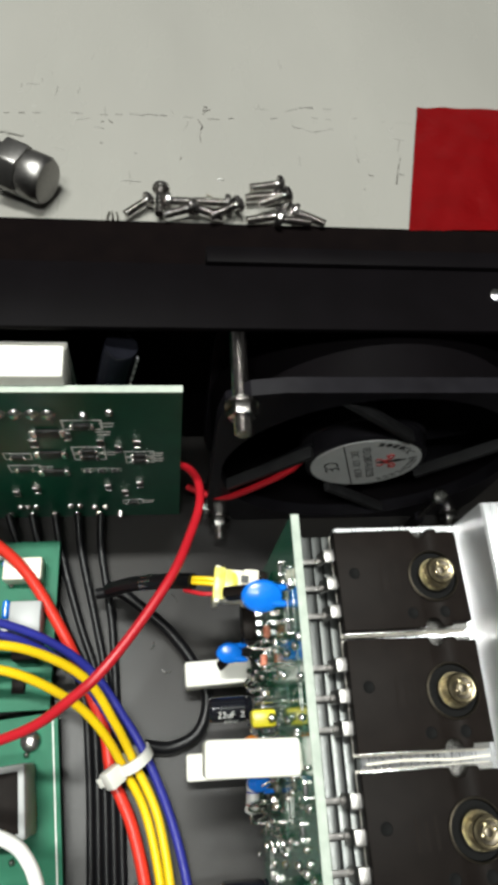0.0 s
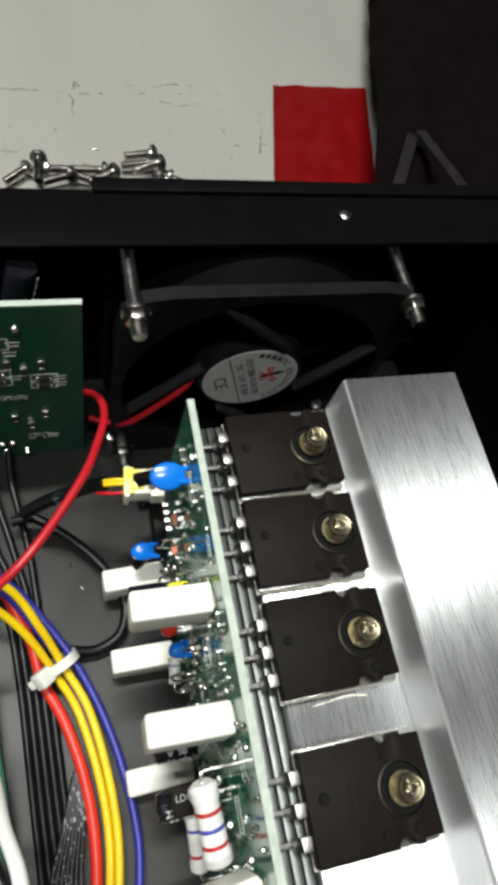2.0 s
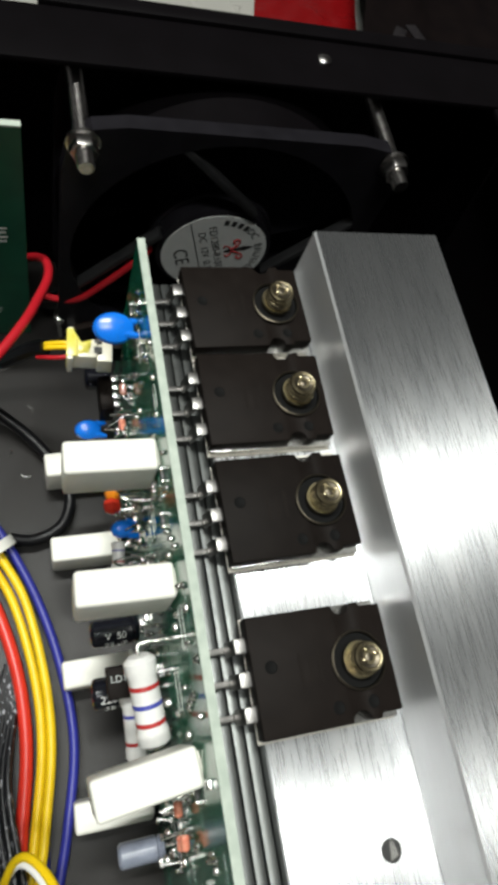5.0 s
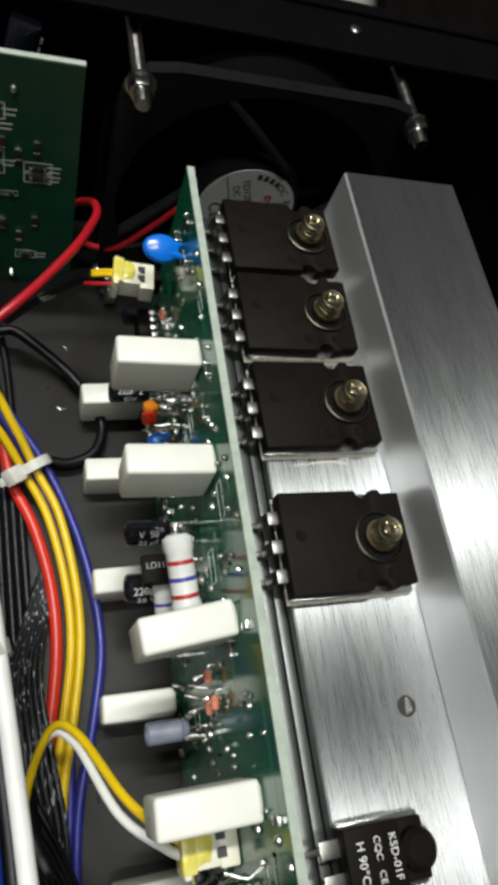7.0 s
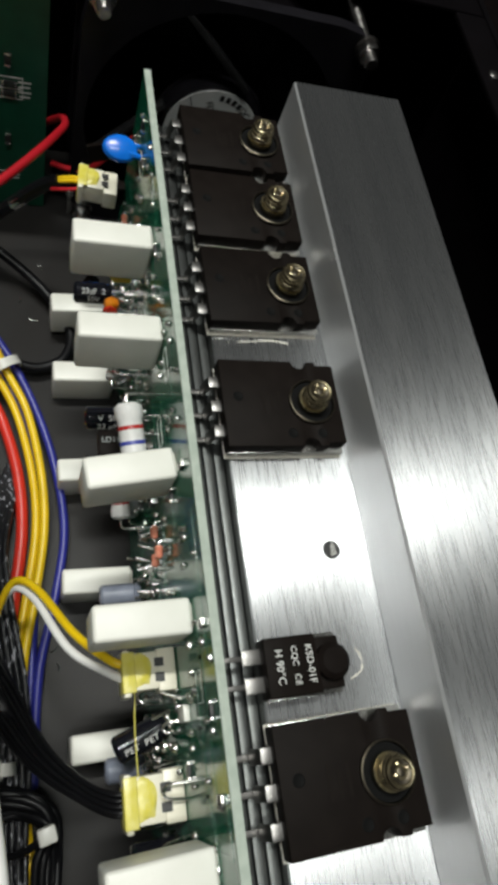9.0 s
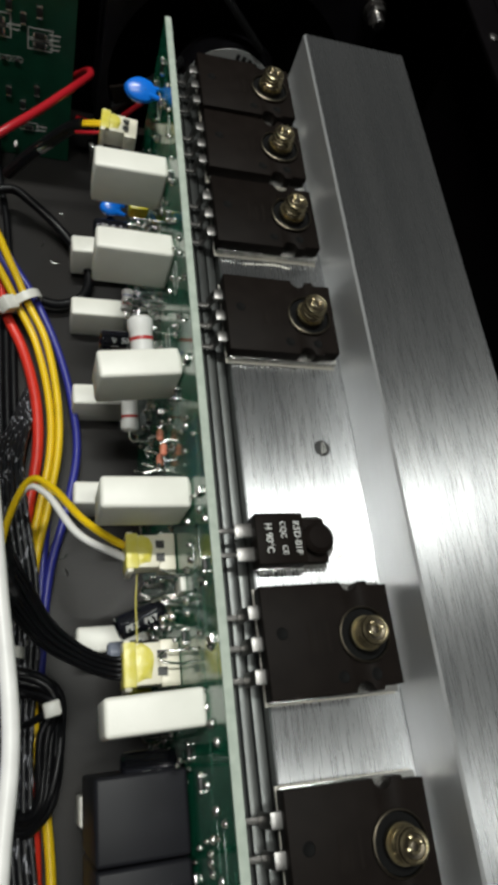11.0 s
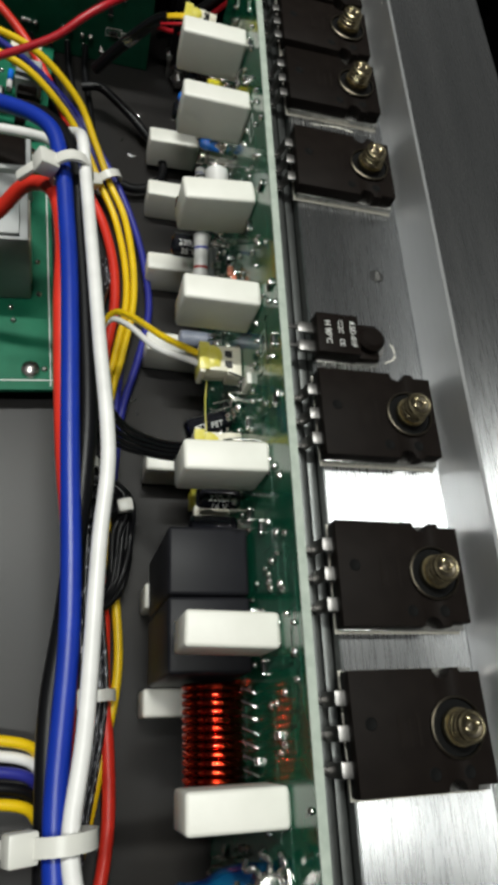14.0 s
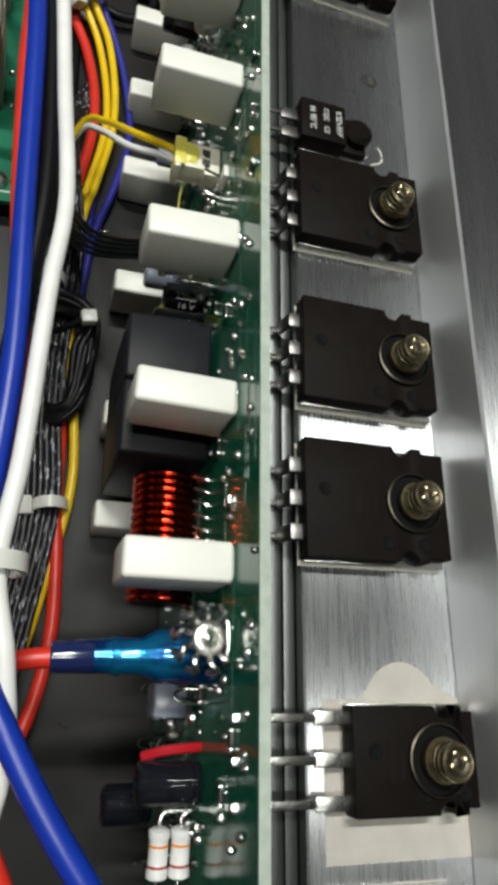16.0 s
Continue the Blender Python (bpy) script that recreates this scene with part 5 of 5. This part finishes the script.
# lead that curls round the floor by the plug
wire("black_cable", [(-16, 31, 8), (-10, 31, 9), (-4, 27, 8), (4, 20, 6), (10.5, 11, 5), (13.4, 3, 4), (11, -5, 4), (4, -8.4, 4), (-3, -7.6, 5)], 1.5, M_WBLACK, "black cable curling across the bottom panel")
wire("red_fan_lead", [(9, 58.5, 17), (14.5, 55.4, 18.5), (20, 53.6, 21.5), (27, 53.4, 29.6), (34, 54.2, 37.6), (37.5, 56.0, 41)], 0.95, M_WDKRED, "red fan lead rising to the motor")
wire("black_fan_lead", [(10, 60.5, 12), (15, 58.0, 17), (21, 57.0, 24), (29, 56.6, 34), (36, 57.4, 42), (40, 58.4, 46)], 1.3, M_WBLACK, "black fan lead beside the red one")
wire("crimson_wire", [(0, 60.5, 24), (6.5, 59.4, 31), (10.6, 52, 40), (11, 43.2, 45.5), (8, 33, 50.5), (4.2, 24, 54), (-3.1, 13.1, 55.5), (-9.6, 5.2, 56), (-15.5, 0.6, 54), (-24, -4, 49), (-40, -8, 42)], 1.05, M_WDKRED, "crimson wire arching over the loom")
post = thing("board_clip", (15.0, 55.5, 0), "small metal clip post standing on the bottom panel", "clip")
part("stem", rod((0, 0, 0), (0, 0, 10), 0.9, 10), M_TIN, post)
part("head", lathe([(1.2, 8), (1.9, 8.4), (1.9, 10.6), (1.2, 11), (0, 11)], seg=16), M_TIN, post)

# thick bundle that passes close by
T_ = "thick power wires"
wire("white_wire", [(-54, -18, 28), (-32, -23, 33), (-24, -28, 37), (-19.6, -37, 44), (-17.0, -45, 55), (-14.2, -52, 62), (-13.0, -59, 66.5), (-12, -67, 66), (-9.4, -88, 65), (-7.0, -109, 65), (-4.4, -132, 65), (-5.2, -150, 65), (-5.9, -178, 65), (-7.2, -194, 65), (-4.5, -207, 64), (-3.6, -222, 60), (-10, -244, 54)], 1.4, M_WWHITE, "thick white power wire", group=T_)
wire("blue_wire", [(-60, -38, 52), (-36, -44, 60), (-22, -52, 64), (-17.5, -62, 64), (-15.2, -78, 63), (-13.4, -96, 63), (-11.2, -130, 63), (-9.2, -162, 63), (-9.6, -190, 63), (-7.6, -206, 64), (-2.8, -216, 65), (5, -228, 66), (16, -242, 66)], 1.8, M_WBRIGHTBLUE, "thick bright blue power wire", group=T_)
wire("black_wire", [(-60, -30, 46), (-36, -38, 54), (-22, -46, 60), (-14.6, -60, 62), (-12.4, -78, 60.6), (-10.0, -100, 60), (-8.2, -128, 60), (-9.8, -158, 59.5), (-11.4, -176, 59), (-10.6, -194, 60), (-9.4, -212, 60), (-7, -236, 58)], 1.9, M_WBLACK, "thick black power wire", group=T_)
wire("red_wire", [(-44, -66, 38), (-33, -66, 46), (-25, -64, 56), (-18.6, -68, 59.6), (-15.8, -80, 58.8), (-14.9, -98, 58), (-12.4, -128, 57.6), (-9.4, -152, 57), (-8.8, -176, 57), (-8.6, -196, 57), (-8.4, -210, 58.6), (-6, -224, 61), (2, -240, 62)], 1.7, M_WRED, "thick red power wire", group=T_)
for k, (m, z) in enumerate(((M_WYEL, 14), (M_WWHITE, 13), (M_WBLUE, 14), (M_WBLACK, 13), (M_WYEL, 13))):
    wire("side_lead", [(-60, -176 - 3.2 * k, z), (-34, -178 - 3.2 * k, z), (-17, -180 - 3.0 * k, z - 2), (-12, -184 - 3 * k, z - 6)], 1.2, m, "thin coloured wire crossing to the loom", group="side leads")


def cable_tie(at, r, axis, flat=1.0, tail=8, tilt=0):
    t = thing("cable_tie", at, "white nylon cable tie round a wire bundle", "cable tie", "cable ties")
    t.rotation_euler = axis.to_track_quat("Z", "X").to_euler()
    part("band", moved(lathe([(r, -1.3), (r + 0.8, -1.3), (r + 0.8, 1.3), (r, 1.3), (r, -1.3)], seg=28), Matrix.Diagonal((1, flat, 1, 1))), M_NYLON, t)
    part("lock_head", moved(box(-2.2, 2.2, -2.0, 2.0, -2.2, 2.2, 0.5), pose(0, 0, 0, 0, 0, tilt) @ Matrix.Translation((r + 1.4, 0, 0))), M_NYLON, t)
    part("tail", moved(box(-0.6, 0.6, 0.5, tail, -1.2, 1.2, 0.3), pose(0, 0, 0, 0, 0, tilt) @ Matrix.Translation((r + 2.2, 0, 0)) @ pose(0, 0, 0, 0, 0, -18)), M_NYLON, t)
    return t


cable_tie((-5.6, -10.6, 7.2), 5.4, Vector((0.5, -0.9, -0.3)), 0.8, 4, 60)
cable_tie((-0.8, -170.6, 6.6), 5.0, Vector((0.1, -1, 0)), 0.7, 4, 80)
cable_tie((-15.0, -66.0, 63.6), 4.8, Vector((0.2, -1, 0)), 0.85, 7, 60)
cable_tie((-8.2, -193.6, 62.4), 4.9, Vector((0.05, -1, 0)), 0.9, 8, 70)
cable_tie((-6.0, -113, 8), 5.2, Vector((0, -1, 0)), 0.5, 4, 20)

# wire clippings and fluff on the bottom panel
random.seed(33)
for x, y in ((3, 12), (-2, 18), (5, -86), (6, -92), (1, -104), (-2, -198), (8, -216), (4, 30)):
    a = random.uniform(0, 6.28)
    d = random.uniform(1.0, 2.2)
    bit = thing("wire_clipping", (x, y, 0.15), "tiny pale wire clipping lying on the bottom panel", "clipping", "wire clippings")
    part("strand", tube([(d * math.cos(a + 0.9 * k), d * math.sin(a + 0.9 * k), 0.1) for k in range(3)], 0.12, 5, 5), M_TIN, bit)
# small dark row of pads and pins where the input board meets its cables
for k in range(9):
    part("cable_pin", rod((-30 + 6.2 * k, -0.2, 6), (-30 + 6.2 * k, -2.2, 5.2), 0.9, 10), M_TIN, inp)
tip = thing("white_crimp_cap", (3.0, -126.4, 17.5), "small white nylon cap on the coiled black wires", "cap")
part("shell", box(-1.9, 1.9, -1.7, 1.7, -1.4, 1.4, 0.55, turn=(0, 0, 12)), M_NYLON, tip)
part("black_wire", tube([(-1.5, -0.8, 0), (-5, -2.5, -2), (-9, -3, -6)], 0.8, 8, 5), M_WBLACK, tip)
